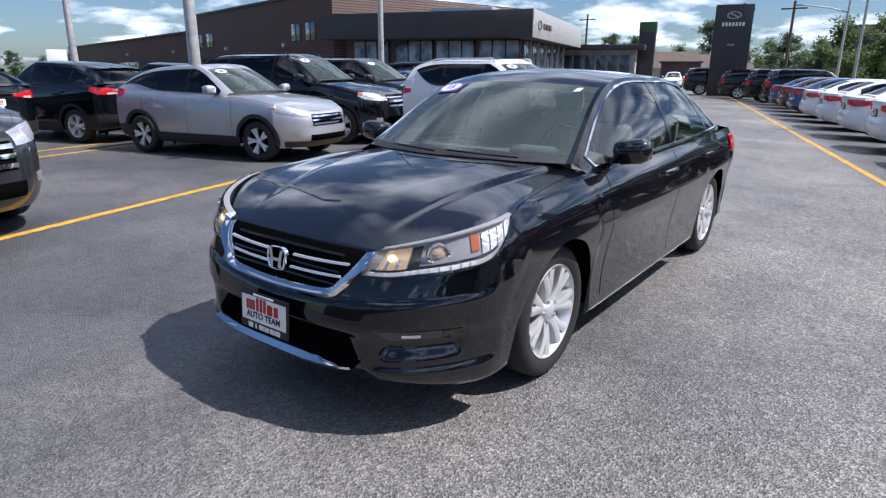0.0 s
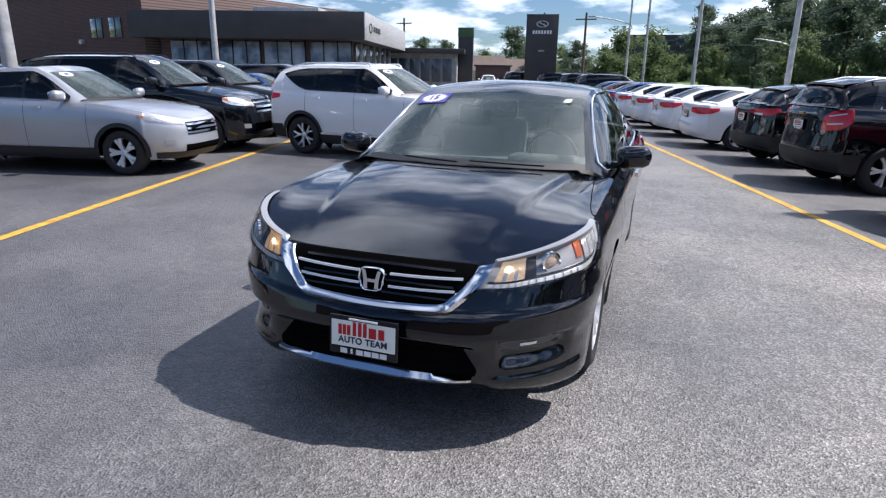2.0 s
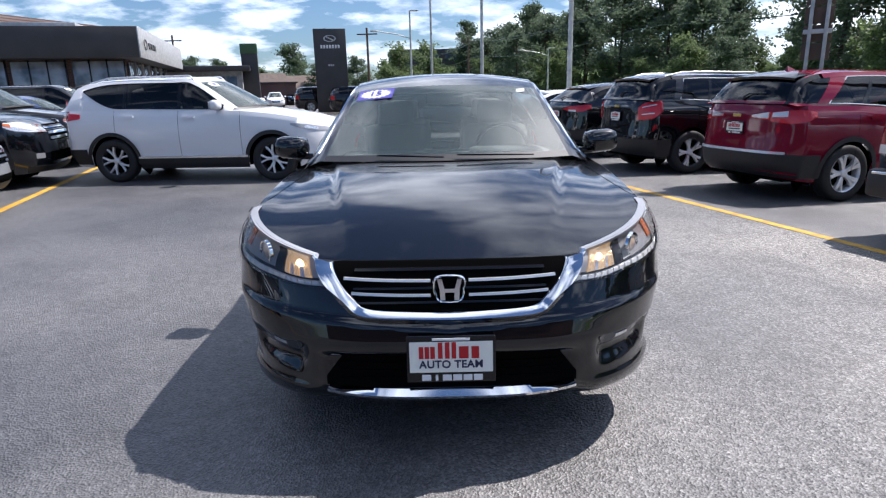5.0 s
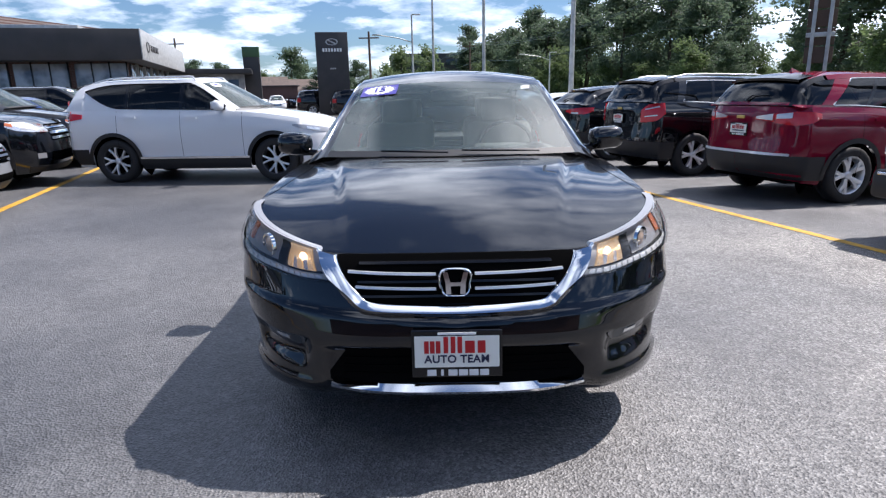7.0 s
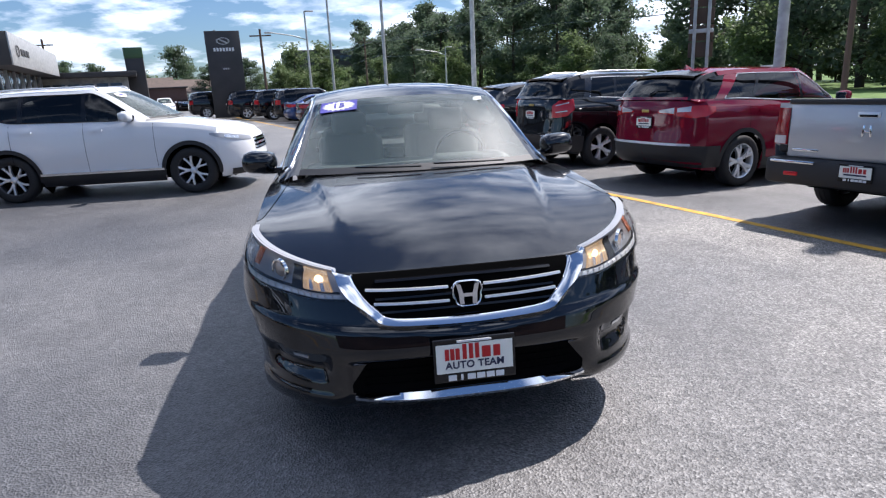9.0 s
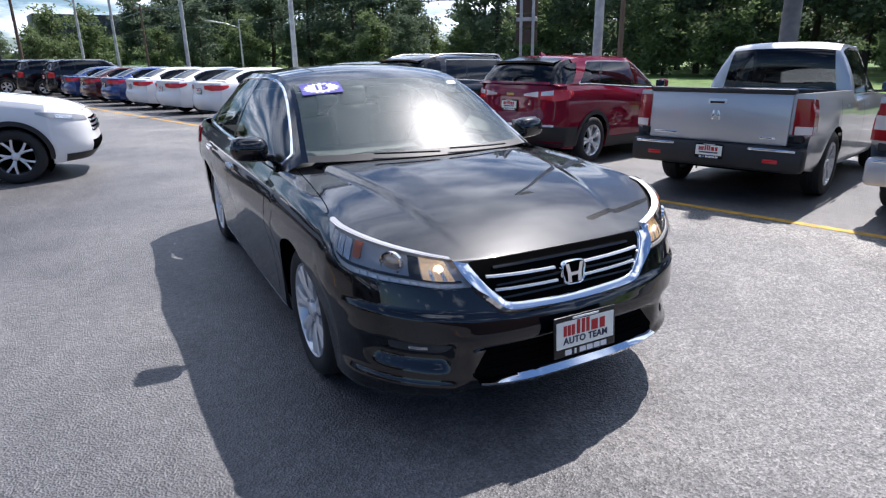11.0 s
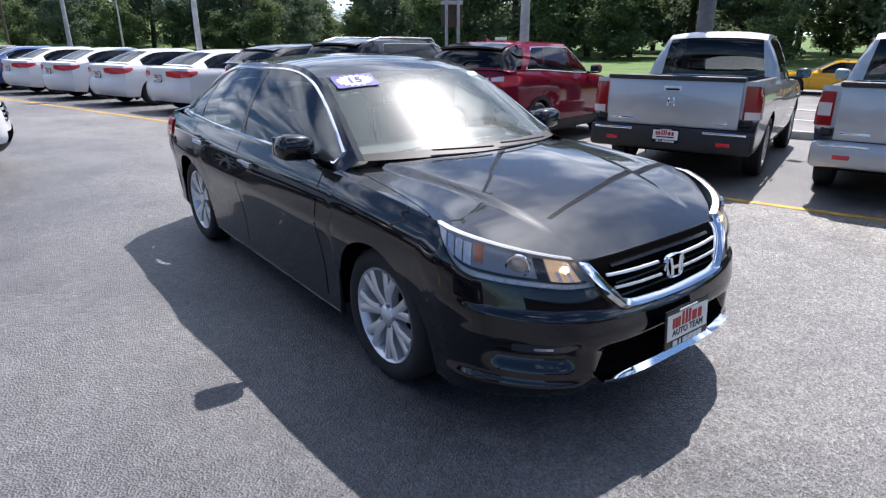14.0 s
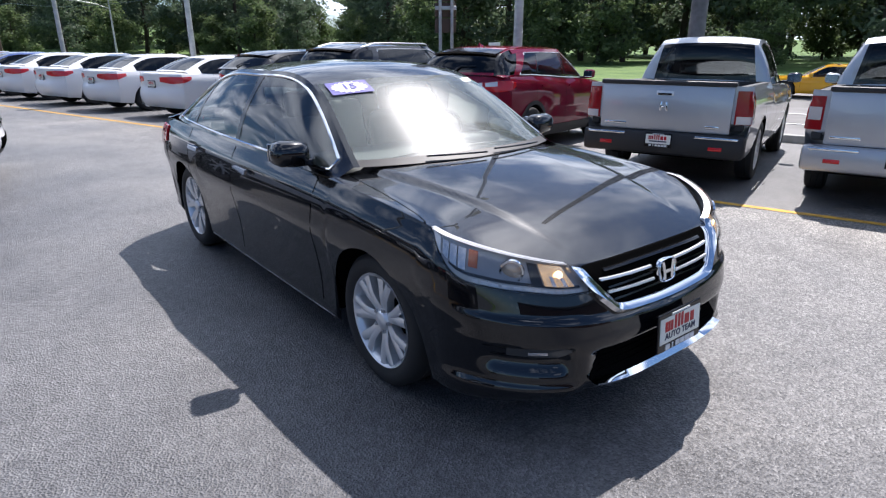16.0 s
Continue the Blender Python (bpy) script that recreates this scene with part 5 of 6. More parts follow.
    ux = (Vector(top(0.83, -0.62)) - Vector(top(0.83, -0.82))).normalized()
    uy = (Vector(top(0.9, -0.72)) - Vector(top(0.76, -0.72))).normalized()
    nz = ux.cross(uy).normalized()
    base = Matrix((( *[ux[0], uy[0], nz[0]], o[0]), (*[ux[1], uy[1], nz[1]], o[1]), (*[ux[2], uy[2], nz[2]], o[2]), (0, 0, 0, 1)))
    box_bm(bm, 0.24, 0.14, 0.002, base @ pose(0, 0, 0.004))
    st = part("window_sticker", bm, "blue_ink", car, "white starburst sticker on blue, marked 15")
    bm = bmesh.new()
    vs = [bm.verts.new(base @ Vector(((0.112 if k % 2 else 0.09) * math.cos(a), (0.066 if k % 2 else 0.05) * math.sin(a), 0.007))) for k, a in enumerate(np.linspace(0, 2 * math.pi, 37)[:-1])]
    bm.faces.new(vs)
    part("starburst", bm, "white_ink", st)
    o2 = Vector(top(0.86, 0.8))
    bm = bmesh.new()
    box_bm(bm, 0.055, 0.05, 0.002, Matrix.Translation(o2 - o) @ base @ pose(0, 0, 0.004))
    part("small_sticker", bm, "white_ink", car, "small white windshield sticker")
    letters("figures", "15", 0.085, base @ pose(0, 0, 0.009), "blue_ink", st)
    return car, sh


sedan, SH = main_sedan()
sedan.matrix_basis = pose(0.018, 0, 0)

# ---- the lot, in aisle measures: a along the aisle, b across it to the right ----
TURN_A = 106.0


def lot(a, b):
    return (-0.276 * a + 0.961 * b, 0.961 * a + 0.276 * b)


def fall(b):
    """The lot's height: level, then falling to the verge on the right."""
    return -0.03 * (min(b, 10.4) - 1.5) if b > 1.5 else 0.0


def park(car, a, b_front_axle, rz=TURN_A):
    x, y = lot(a, b_front_axle)
    car.matrix_basis = pose(x, y, fall(b_front_axle), 1.72 if b_front_axle > 2 else 0.0, 0, rz)
    return car


RIGHT, LEFT = 4.2, -4.2
T_EQ = [(0.55, 1.0, 1.11), (0.8, 0.97, 1.14), (0.98, 1.0, 1.14), (1.12, 1.06, 1.12)]
HEAD_SUV = [(0.5, 0.74, 0.84), (0.75, 0.76, 0.88), (1.0, 0.8, 0.92), (1.2, 0.86, 0.93)]
red_suv = vehicle("suv", "dark red compact SUV with black lower trim, seen from behind", "car", dict(kind="suv", fo=0.93, wb=2.725, ro=1.0, w=1.843, h=1.66, r=0.36, paint="red_paint", tail=T_EQ, clear=[[(0.57, 1.05, 1.105), (0.76, 1.06, 1.13)], [(0.27, 1.045, 1.07), (0.52, 1.03, 1.11)]], extra=[[(0.25, 1.035, 1.06), (0.54, 1.01, 1.115)]], plate_z=0.9, clad=0.6, strip=0.615, rise=0.72, fast=0.55, dpillar=0.28, posts=[1.52, 2.42, 2.98], broad={3: 0.11}, slant=0.55, d_mat="gloss_black", spoiler="gloss_black", fin=True, badge=1.06, cladding=True, spokes=(5, 0.2, 0.022), head=HEAD_SUV, grille=(0.4, 0.5, 0.72, 3), trim="alloy"), "vehicles along the right row")
park(red_suv, 3.98, 8.88)
black_suv = vehicle("suv", "black mid-size SUV with silver roof rails", "car", dict(kind="suv", fo=0.95, wb=2.857, ro=0.97, w=1.842, h=1.7, r=0.365, paint="black_paint", tail=[(0.6, 0.9, 1.1), (0.72, 0.9, 1.19), (0.9, 0.93, 1.22), (1.04, 1.05, 1.22)], clear=[[(0.68, 1.1, 1.118), (0.92, 1.15, 1.17)], [(0.68, 0.985, 1.0), (0.9, 1.01, 1.028)]], plate_z=0.95, clad=0.58, rise=0.715, dpillar=0.28, fast=0.5, posts=[1.6, 2.5, 3.1], broad={3: 0.07}, slant=0.2, d_mat="gloss_black", badge=1.12, rails="alloy", spokes=(5, 0.17, 0.02), rim_mat="alloy_dark", head=HEAD_SUV, grille=(0.4, 0.5, 0.72, 3), trim="alloy"), "vehicles along the right row")
park(black_suv, 6.9, 8.95)
small_suv = vehicle("suv", "black small crossover with red tail lights", "car", dict(kind="suv", fo=0.85, wb=2.61, ro=0.87, w=1.77, h=1.6, r=0.34, paint="black_paint", tail=[(0.3, 1.0, 1.03), (0.6, 0.96, 1.08), (0.85, 0.96, 1.1), (1.05, 1.03, 1.1)], clear=[[(0.5, 0.97, 1.0), (0.7, 0.96, 1.0)]], plate_z=0.9, clad=0.58, cladding=True, rise=0.72, fast=0.72, tailz=0.92, dpillar=0.5, kick=(0.55, 0.75), d_mat="gloss_black", head=HEAD_SUV, grille=(0.4, 0.5, 0.7, 2)), "vehicles along the right row")
park(small_suv, 9.65, 8.8)
pickup = vehicle("pickup_truck", "silver crew-cab pickup with black rear bumper and bed cap", "truck", dict(kind="truck", fo=0.98, wb=3.18, ro=1.15, w=1.93, h=1.79, r=0.38, cab=2.3, bed=1.2, paint="silver_paint", tail=[(0.78, 0.78, 1.15), (0.95, 0.78, 1.15), (1.1, 0.8, 1.14)], clear=[[(0.8, 0.785, 0.87), (1.06, 0.79, 0.87)]], oval=0, plate_z=0.6, plate=False, head=HEAD_SUV, grille=(0.5, 0.6, 0.85, 3), mirror="gloss_black"), "vehicles along the right row")
park(pickup, 0.8, 9.07, 108.5)
pickup2 = vehicle("pickup_truck", "light silver pickup with painted rear bumper", "truck", dict(kind="truck", fo=0.95, wb=3.258, ro=1.18, w=1.85, h=1.8, r=0.39, cab=2.35, bed=1.2, paint="silver_paint", tail=[(0.76, 0.8, 1.14), (0.92, 0.8, 1.14), (1.05, 0.82, 1.12)], clear=[[(0.78, 0.9, 1.03), (0.9, 0.9, 1.03)]], plate_z=0.6, plate=False, bumper_mat="silver_paint", head=HEAD_SUV, grille=(0.5, 0.6, 0.85, 3)), "vehicles along the right row")
park(pickup2, -1.79, 9.1)
SED_TAIL = [(0.35, 0.84, 0.94), (0.7, 0.8, 0.96), (1.0, 0.82, 0.95), (1.2, 0.9, 0.96)]
SED = dict(kind="sedan", fo=0.92, wb=2.75, ro=1.05, w=1.8, h=1.45, r=0.32, tail=SED_TAIL, plate_z=0.78, head=[(0.5, 0.6, 0.68), (0.8, 0.62, 0.73), (1.1, 0.68, 0.78)], grille=(0.38, 0.45, 0.62, 3))
white_sedan = vehicle("sedan", "white compact sedan with red tail lights", "car", dict(SED, paint="white_paint"), "vehicles along the right row")
park(white_sedan, 12.4, 8.85)
blue_sedan = vehicle("sedan", "dark blue sedan parked in a row", "car", dict(SED, paint="blue_paint"), "vehicles along the right row")
park(blue_sedan, 23.8, 6.1 + 2.75)
for a in (15.25, 18.1, 20.95):
    park(copy_thing(white_sedan, pose(0, 0, 0)), a, 6.1 + 2.75)
dark_suv = vehicle("suv", "black SUV parked in a row", "car", dict(kind="suv", fo=0.95, wb=2.86, ro=1.1, w=1.95, h=1.78, r=0.38, paint="black_paint", tail=[(0.6, 0.9, 1.15), (0.8, 0.9, 1.18), (1.0, 0.92, 1.15)], plate_z=0.95, head=[(0.5, 0.86, 0.98), (0.8, 0.87, 1.02), (1.05, 0.9, 1.03), (1.2, 0.96, 1.03)], grille=(0.48, 0.72, 0.98, 3), fog=(0.75, 0.5), amber=True, rails="plastic", cladding=True, oval=-1, low_grille=(0.55, 0.4, 0.55)), "vehicles along the left row")
park(dark_suv, 8.9, -5.1)
dark_far = copy_thing(dark_suv, pose(0, 0, 0))
park(dark_far, 32.6, 6.1 + 2.86)
tagged(dark_far, group="vehicles along the right row")
for a, b_ in ((35.6, 8.3), (38.7, 7.2), (43.2, 5.2)):
    tagged(park(copy_thing(dark_suv, pose(0, 0, 0)), a, b_), group="vehicles along the right row")
maroon = vehicle("sedan", "dark maroon sedan parked in a row", "car", dict(SED, paint="maroon_paint"), "vehicles along the right row")
park(maroon, 26.7, 6.1 + 2.75)
park(copy_thing(blue_sedan, pose(0, 0, 0)), 29.6, 6.1 + 2.75)

for a, b, rz in ((62, 0.3, 16), (70, 2.6, 16)):
    c = copy_thing(white_sedan if b < 1 else dark_suv, pose(0, 0, 0))
    c.matrix_basis = pose(*lot(a, b), 0, 0, 0, rz)
    tagged(c, "car standing at the far end of the aisle", group="cars at the aisle's end")
# left row
silver_suv = vehicle("suv", "silver small crossover with black lower trim", "car", dict(head_mat="lamp_dark", kind="suv", fo=0.86, wb=2.61, ro=0.86, w=1.77, h=1.54, r=0.33, paint="silver_paint", tail=[(0.4, 0.98, 1.04), (0.8, 0.96, 1.1), (1.05, 0.97, 1.12), (1.15, 1.03, 1.1)], plate_z=0.92, cladding=True, clad=0.5, rise=0.705, fast=0.78, tailz=0.915, dpillar=0.42, kick=(0.95, 0.8), posts=[1.5], oval=-1, amber=True, head=[(0.5, 0.73, 0.8), (0.75, 0.75, 0.835), (1.0, 0.79, 0.87), (1.18, 0.85, 0.88)], grille=(0.44, 0.58, 0.76, 3), low_grille=(0.5, 0.34, 0.44), fog=(0.74, 0.49), spokes=(5, 0.19, 0.024), rim_mat="alloy_dark"), "vehicles along the left row")
park(silver_suv, 6.12, -5.02, 102.5)
white_suv = vehicle("suv", "white compact SUV with black lower trim, nose in the aisle", "car", dict(head_mat="lamp_dark", kind="suv", fo=0.93, wb=2.66, ro=1.0, w=1.855, h=1.665, r=0.355, paint="white_paint", tail=[(0.68, 1.02, 1.32), (0.8, 1.0, 1.22), (0.95, 1.0, 1.13), (1.2, 1.04, 1.11)], plate_z=0.92, cladding=True, sill_chrome=True, clad=0.55, rise=0.7, fast=0.52, tailz=0.945, dpillar=0.5, kick=(0.62, 0.85), posts=[1.5, 2.42], rails="alloy", oval=-1, amber=False, spokes=(5, 0.26, 0.014), rim_mat="alloy_dark", head=[(0.5, 0.76, 0.82), (0.8, 0.78, 0.86), (1.1, 0.83, 0.9), (1.25, 0.88, 0.91)], grille=(0.42, 0.6, 0.78, 3), low_grille=(0.5, 0.32, 0.48), handle="white_paint"))
white_suv.matrix_basis = pose(-2.68, 7.7, 0, 0, 0, 86)
charcoal_suv = vehicle("suv", "charcoal SUV with a chrome lower strip", "car", dict(kind="suv", fo=0.95, wb=2.86, ro=1.0, w=1.95, h=1.75, r=0.37, paint="charcoal_paint", tail=[(0.6, 0.9, 1.15), (0.8, 0.9, 1.18), (1.0, 0.92, 1.15)], plate_z=0.95, head=[(0.5, 0.8, 0.92), (0.8, 0.82, 0.97), (1.1, 0.87, 0.98), (1.2, 0.93, 0.98)], grille=(0.45, 0.6, 0.85, 3), low_grille=(0.5, 0.36, 0.5), fog=(0.75, 0.5), spokes=(5, 0.2, 0.024), oval=-1), "vehicles along the left row")
park(charcoal_suv, 0.2, -5.0)
for a in (11.9, 14.8, 17.7):
    park(copy_thing(charcoal_suv if a != 14.8 else blue_sedan, pose(0, 0, 0)), a, -5.1)["group"] = "vehicles along the left row"
# second row behind, tails towards the aisle
for a in (3.9, 6.8, 9.7):
    c = copy_thing(small_suv, pose(0, 0, 0))
    park(c, a, -9.95 - 2.61, TURN_A + 180)
    tagged(c, "black small crossover parked tail out", group="vehicles of the back row")

# ---- ground ----
def lot_sheet(name, a0, a1, b0, b1, z0, z1, material, label, category):
    """A level strip, or one that falls across from b0 to b1."""
    v = [(*lot(a0, b0), z0), (*lot(a0, b1), z1), (*lot(a1, b1), z1), (*lot(a1, b0), z0)]
    return tagged(mesh_part(name, v, [(0, 1, 2, 3)], material, None, label, False), "", category, "", "structure")


v, f = grid([[(x, y, -0.7) for y in np.linspace(-900, 900, 31)] for x in np.linspace(-900, 900, 31)], True)
tagged(mesh_part("ground", v, f, "grass", None, "wide grassy ground reaching the horizon", False), "", "ground", "", "structure")
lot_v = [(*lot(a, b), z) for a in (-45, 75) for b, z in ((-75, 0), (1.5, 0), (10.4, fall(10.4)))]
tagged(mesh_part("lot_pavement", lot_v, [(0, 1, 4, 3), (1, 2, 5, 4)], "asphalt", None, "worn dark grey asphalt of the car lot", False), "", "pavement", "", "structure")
lot_sheet("verge", -120, 160, 10.55, 12.6, -0.14, -0.52, "grass", "mown green verge between lot and road", "grass")
lot_sheet("road", -150, 220, 12.6, 27.5, -0.55, -0.6, "road", "pale grey asphalt road beyond the verge", "road")
lot_sheet("crossroad", 78, 96, -160, 12.6, -0.2, -0.54, "road", "pale grey asphalt side road", "road")


hill = []
for i in range(41):
    row = []
    for j in range(41):
        a, b = 100 + 220 * i / 40, 30 + 190 * j / 40
        u, w_ = i / 40 * 2 - 1, j / 40 * 2 - 1
        row.append((*lot(a, b), -0.75 + 9.0 * max(0, 1 - u * u) ** 1.5 * max(0, 1 - w_ * w_) ** 1.5 + 0.3 * noise.noise((a * 0.05, b * 0.05, 0))))
    hill.append(row)
v, f = grid(hill, True)
tagged(mesh_part("far_hill", v, f, "grass", None, "low grassy hill far beyond the lot", True), "", "hill", "", "structure")


def stripe(a0, a1, b, w=0.115):
    lot_sheet("lane_line", a0, a1, b - w / 2, b + w / 2, fall(b - w / 2) + 0.004, fall(b + w / 2) + 0.004, "line", "worn yellow painted line on the asphalt", "road marking")


for b_ in (16.0, 18.6):
    lot_sheet("road_line", -120, 160, b_ - 0.06, b_ + 0.06, -0.55, -0.55, "white_ink", "worn white line on the road", "road marking")
stripe(-14, 44, RIGHT)
stripe(-14, 44, LEFT)
stripe(-14, 44, -8.75)
stripe(-14, 44, -9.5)
for k in range(24):
    x, y = lot(-34 + 3.0 * k, 10.48)
    tagged(box("kerb", 0.16, 2.98, 0.3, (x, y, -0.27), "concrete", None, "pale concrete kerb stone at the verge", 0.02, (0, 0, 16)), "", "kerb", "", "structure")


def crack(points, width, seed):
    """A wandering crack, a thin dark ribbon a little over the asphalt."""
    rnd = random.Random(seed)
    rows = []
    for i, u in enumerate(np.linspace(0, len(points) - 1, 70)):
        q = spline(points, u)
        a, b = q[0], q[1] + rnd.uniform(-0.05, 0.05)
        w = width * rnd.uniform(0.3, 1.0)
        rows.append([(*lot(a, b - w), fall(b - w) + 0.003), (*lot(a, b + w), fall(b + w) + 0.003)])
    v, f = grid(rows, True)
    tagged(mesh_part("pavement_crack", v, f, "plastic", None, "thin dark wandering crack in the asphalt", False), "", "crack", "", "structure")


crack([(-3.0, 3.3), (0.5, 3.1), (3.5, 3.25), (8, 3.0), (14, 3.1)], 0.003, 1)
crack([(0.5, 2.6), (2.5, 3.0), (5, 2.2), (9, 2.5)], 0.002, 2)

# ---- showroom and the brick building beside it ----
def block(name, a0, a1, b0, b1, z0, z1, material, parent, label="", bevel=0.02):
    x, y = lot((a0 + a1) / 2, (b0 + b1) / 2)
    return box(name, b1 - b0, a1 - a0, z1 - z0, (x, y, (z0 + z1) / 2), material, parent, label, bevel, (0, 0, 16))


M["pane"] = mat("pane", (0.05, 0.07, 0.09), 0.05, 0.0, 1.0)
# pale mottling paints in the reflections and the room behind the glass
M["shop_pane"] = mat("shop_pane", (0.2, 0.22, 0.25), 0.05, 0.0, 1.0)
noisy(M["shop_pane"], 0.9, (0.05, 0.06, 0.075), (0.34, 0.37, 0.41), 3, 0.4, 0.6)
shop = thing("showroom", "low car showroom with a dark grey fascia over tall windows", "building")
block("wall", 30.3, 44, -17.5, -7.1, 0, 3.2, "brick", shop, "brown brick wall")
block("fascia", 29.0, 44.6, -18.5, -6.1, 3.1, 4.45, "fascia", shop, "dark grey metal fascia")
block("side_fascia", 29.0, 44.6, -6.1, -6.05, 3.1, 4.45, "galvanised", shop, "pale aluminium end of the fascia", 0.004)
block("roof_unit", 35, 38, -14, -10, 4.45, 5.2, "galvanised", shop, "grey roof unit")
for b0 in (-16.9, -14.2, -11.75, -9.25):
    for j in range(3):
        c0 = b0 + j * 0.75
        w_ = block("window", 30.2, 30.28, c0, c0 + 0.7, 0.4, 3.0, "shop_pane", shop, "tall showroom pane", 0.004)
        block("window_frame", 30.16, 30.29, c0 + 0.7, c0 + 0.75, 0.3, 3.08, "gloss_black", w_, "", 0.004)
for k in range(6):
    a0 = 31.2 + k * 2.1
    w_ = block("window", a0, a0 + 1.5, -7.08, -7.0, 0.4, 3.0, "shop_pane", shop, "tall showroom pane", 0.004)
    block("window_frame", a0 + 1.5, a0 + 1.62, -7.08, -6.96, 0.2, 3.08, "galvanised", w_, "", 0.004)
x, y = lot(30.5, -6.03)
v, f = lathe([(0, 0.3), (0.03, 0.38), (0.0, 0.42)], 28)
em = mesh_part("wall_emblem", [(p[0], p[1], p[2] * 0.6) for p in v], f, "fascia", shop, "dark oval emblem")
em.matrix_basis = pose(x, y, 3.75, 0, 0, 16)
for k in range(3):
    block("name_bar", 31.4 + k * 0.75, 32.0 + k * 0.75, -6.05, -6.02, 3.62, 3.9, "fascia", shop, "pale lettering bar", 0.004)

hall = thing("brick_building", "long low brown brick commercial building with a taller end", "building", at=(*lot(30.2, -18.3), 0), rz=16 - 30)
box("wall", 64.5, 16, 4.65, (-57.75, 8.2, 2.325), "brick", hall, "brown brick wall", 0.02)
box("tall_wall", 25.5, 16.2, 5.85, (-12.75, 8.1, 2.925), "brick", hall, "taller brown brick wall", 0.02)
box("parapet", 64.5, 0.4, 0.16, (-57.75, 0.2, 4.65), "fascia", hall, "dark coping", 0.02)
box("tall_parapet", 25.9, 0.4, 0.16, (-12.75, 0.1, 5.88), "fascia", hall, "dark coping", 0.02)
for x in (-23.2, -20.7, -4.7, -2.7):
    w_ = box("window", 1.5 if x < -10 else 1.2, 0.12, 1.05, (x, -0.02, 3.72), "pane", hall, "dark window", 0.01)
    box("window_frame", 0.06, 0.16, 1.05, (x, -0.03, 3.72), "gloss_black", w_, "", 0.005)
w_ = box("window", 9.0, 0.12, 0.8, (-50, 0.19, 1.7), "pane", hall, "long low window", 0.01)
for k in range(5):
    box("window_frame", 0.1, 0.16, 0.8, (-54 + 2 * k, 0.17, 1.7), "white_ink", w_, "", 0.005)
for x in (-50, -31.5, -17, -6.5):
    y_ = 0.1 if x < -25.5 else -0.08
    lamp_ = box("wall_lamp", 0.32, 0.22, 0.26, (x, y_, 3.0), "galvanised", hall, "small wall lamp", 0.03)
    box("lamp_glass", 0.2, 0.05, 0.14, (x, y_ - 0.12, 2.97), "white_ink", lamp_, "", 0.01)
box("roof_unit", 2.2, 1.6, 0.9, (-29.5, 4, 5.1), "galvanised", hall, "grey roof unit", 0.03)
for x in (-34, -40, -52):
    box("vent_pipe", 0.14, 0.14, 0.9, (x, 3, 5.05), "galvanised", hall, "thin roof vent", 0.02)
white_sign = thing("roadside_sign", "plain white sign panel on two thin posts", "sign", at=(-40.9, 14.8, 0), rz=68)
box("sign_panel", 1.1, 0.12, 1.45, (0, 0, 1.8), "white_ink", white_sign, "white sign panel", 0.02)
for x in (-0.4, 0.4):
    box("post", 0.08, 0.08, 1.1, (x, 0.0, 0.55), "galvanised", white_sign, "thin post", 0.01)

# unseen wall with a roof edge, added only to darken the sedan's bumper reflections
back = thing("unseen_wall", "unseen dark brick wall added behind the camera to darken reflections", "building")
block("wall", -34, -28, -34, 9.0, 0, 5.2, "brick", back, "brown brick wall")
block("roof", -34.3, -27.7, -34.3, 9.3, 5.2, 5.5, "fascia", back, "dark flat roof edge")
office = thing("low_office", "low flat-roofed office with a row of windows", "building")
block("wall", 46, 58, -9, -2.2, 0, 3.0, "concrete", office, "pale grey wall")
block("roof", 45.2, 59, -9.6, -1.6, 3.0, 3.35, "fascia", office, "flat overhanging roof")
for k in range(7):
    block("window", 45.92, 45.99, -8.4 + k * 0.85, -7.7 + k * 0.85, 0.9, 2.6, "pane", office, "office pane", 0.004)
red_shed = thing("red_shed", "small dull red shed by the side road", "shed")
block("wall", 70, 74, -1.2, 2.8, 0, 2.4, "brick", red_shed, "dull red wall")
block("roof", 69.8, 74.2, -1.4, 3.0, 2.4, 2.55, "fascia", red_shed, "dark flat roof")

M["siding"] = mat("siding", (0.4, 0.36, 0.3), 0.8)
noisy(M["siding"], 2.0, (0.34, 0.3, 0.25), (0.46, 0.42, 0.36))
M["shingle"] = mat("shingle", (0.12, 0.09, 0.075), 0.9)
noisy(M["shingle"], 4.0, (0.09, 0.07, 0.06), (0.16, 0.12, 0.1))


def house(a, b, w, d, h, rz, label, wall="siding"):
    x, y = lot(a, b)
    s = thing("house", label, "house", "houses beyond the side road", at=(x, y, -0.7), rz=rz)
    box("wall", w, d, h, (0, 0, h / 2), wall, s, "", 0.02)
    o, r = 0.5, h + d * 0.3
    v = [(-w / 2 - o, -d / 2 - o, h - 0.1), (w / 2 + o, -d / 2 - o, h - 0.1), (w / 2 + o, d / 2 + o, h - 0.1), (-w / 2 - o, d / 2 + o, h - 0.1), (-w / 2 - o, 0, r), (w / 2 + o, 0, r)]
    mesh_part("roof", v, [(0, 1, 5, 4), (2, 3, 4, 5), (1, 2, 5), (3, 0, 4), (3, 2, 1, 0)], "shingle", s, "brown shingle roof", False)
    for k in range(3):
        wn_ = box("window", 1.1, 0.08, 1.2, (-w * 0.34 + k * w * 0.28, -d / 2 - 0.02, h * 0.55), "pane", s, "dark house window", 0.01)
        box("window_frame", 1.3, 0.06, 0.1, (-w * 0.34 + k * w * 0.28, -d / 2 - 0.05, h * 0.55 - 0.66), "white_ink", wn_, "", 0.01)
    box("door", 1.0, 0.08, 2.1, (w * 0.36, -d / 2 - 0.02, 1.05), "wood", s, "dark door", 0.01)


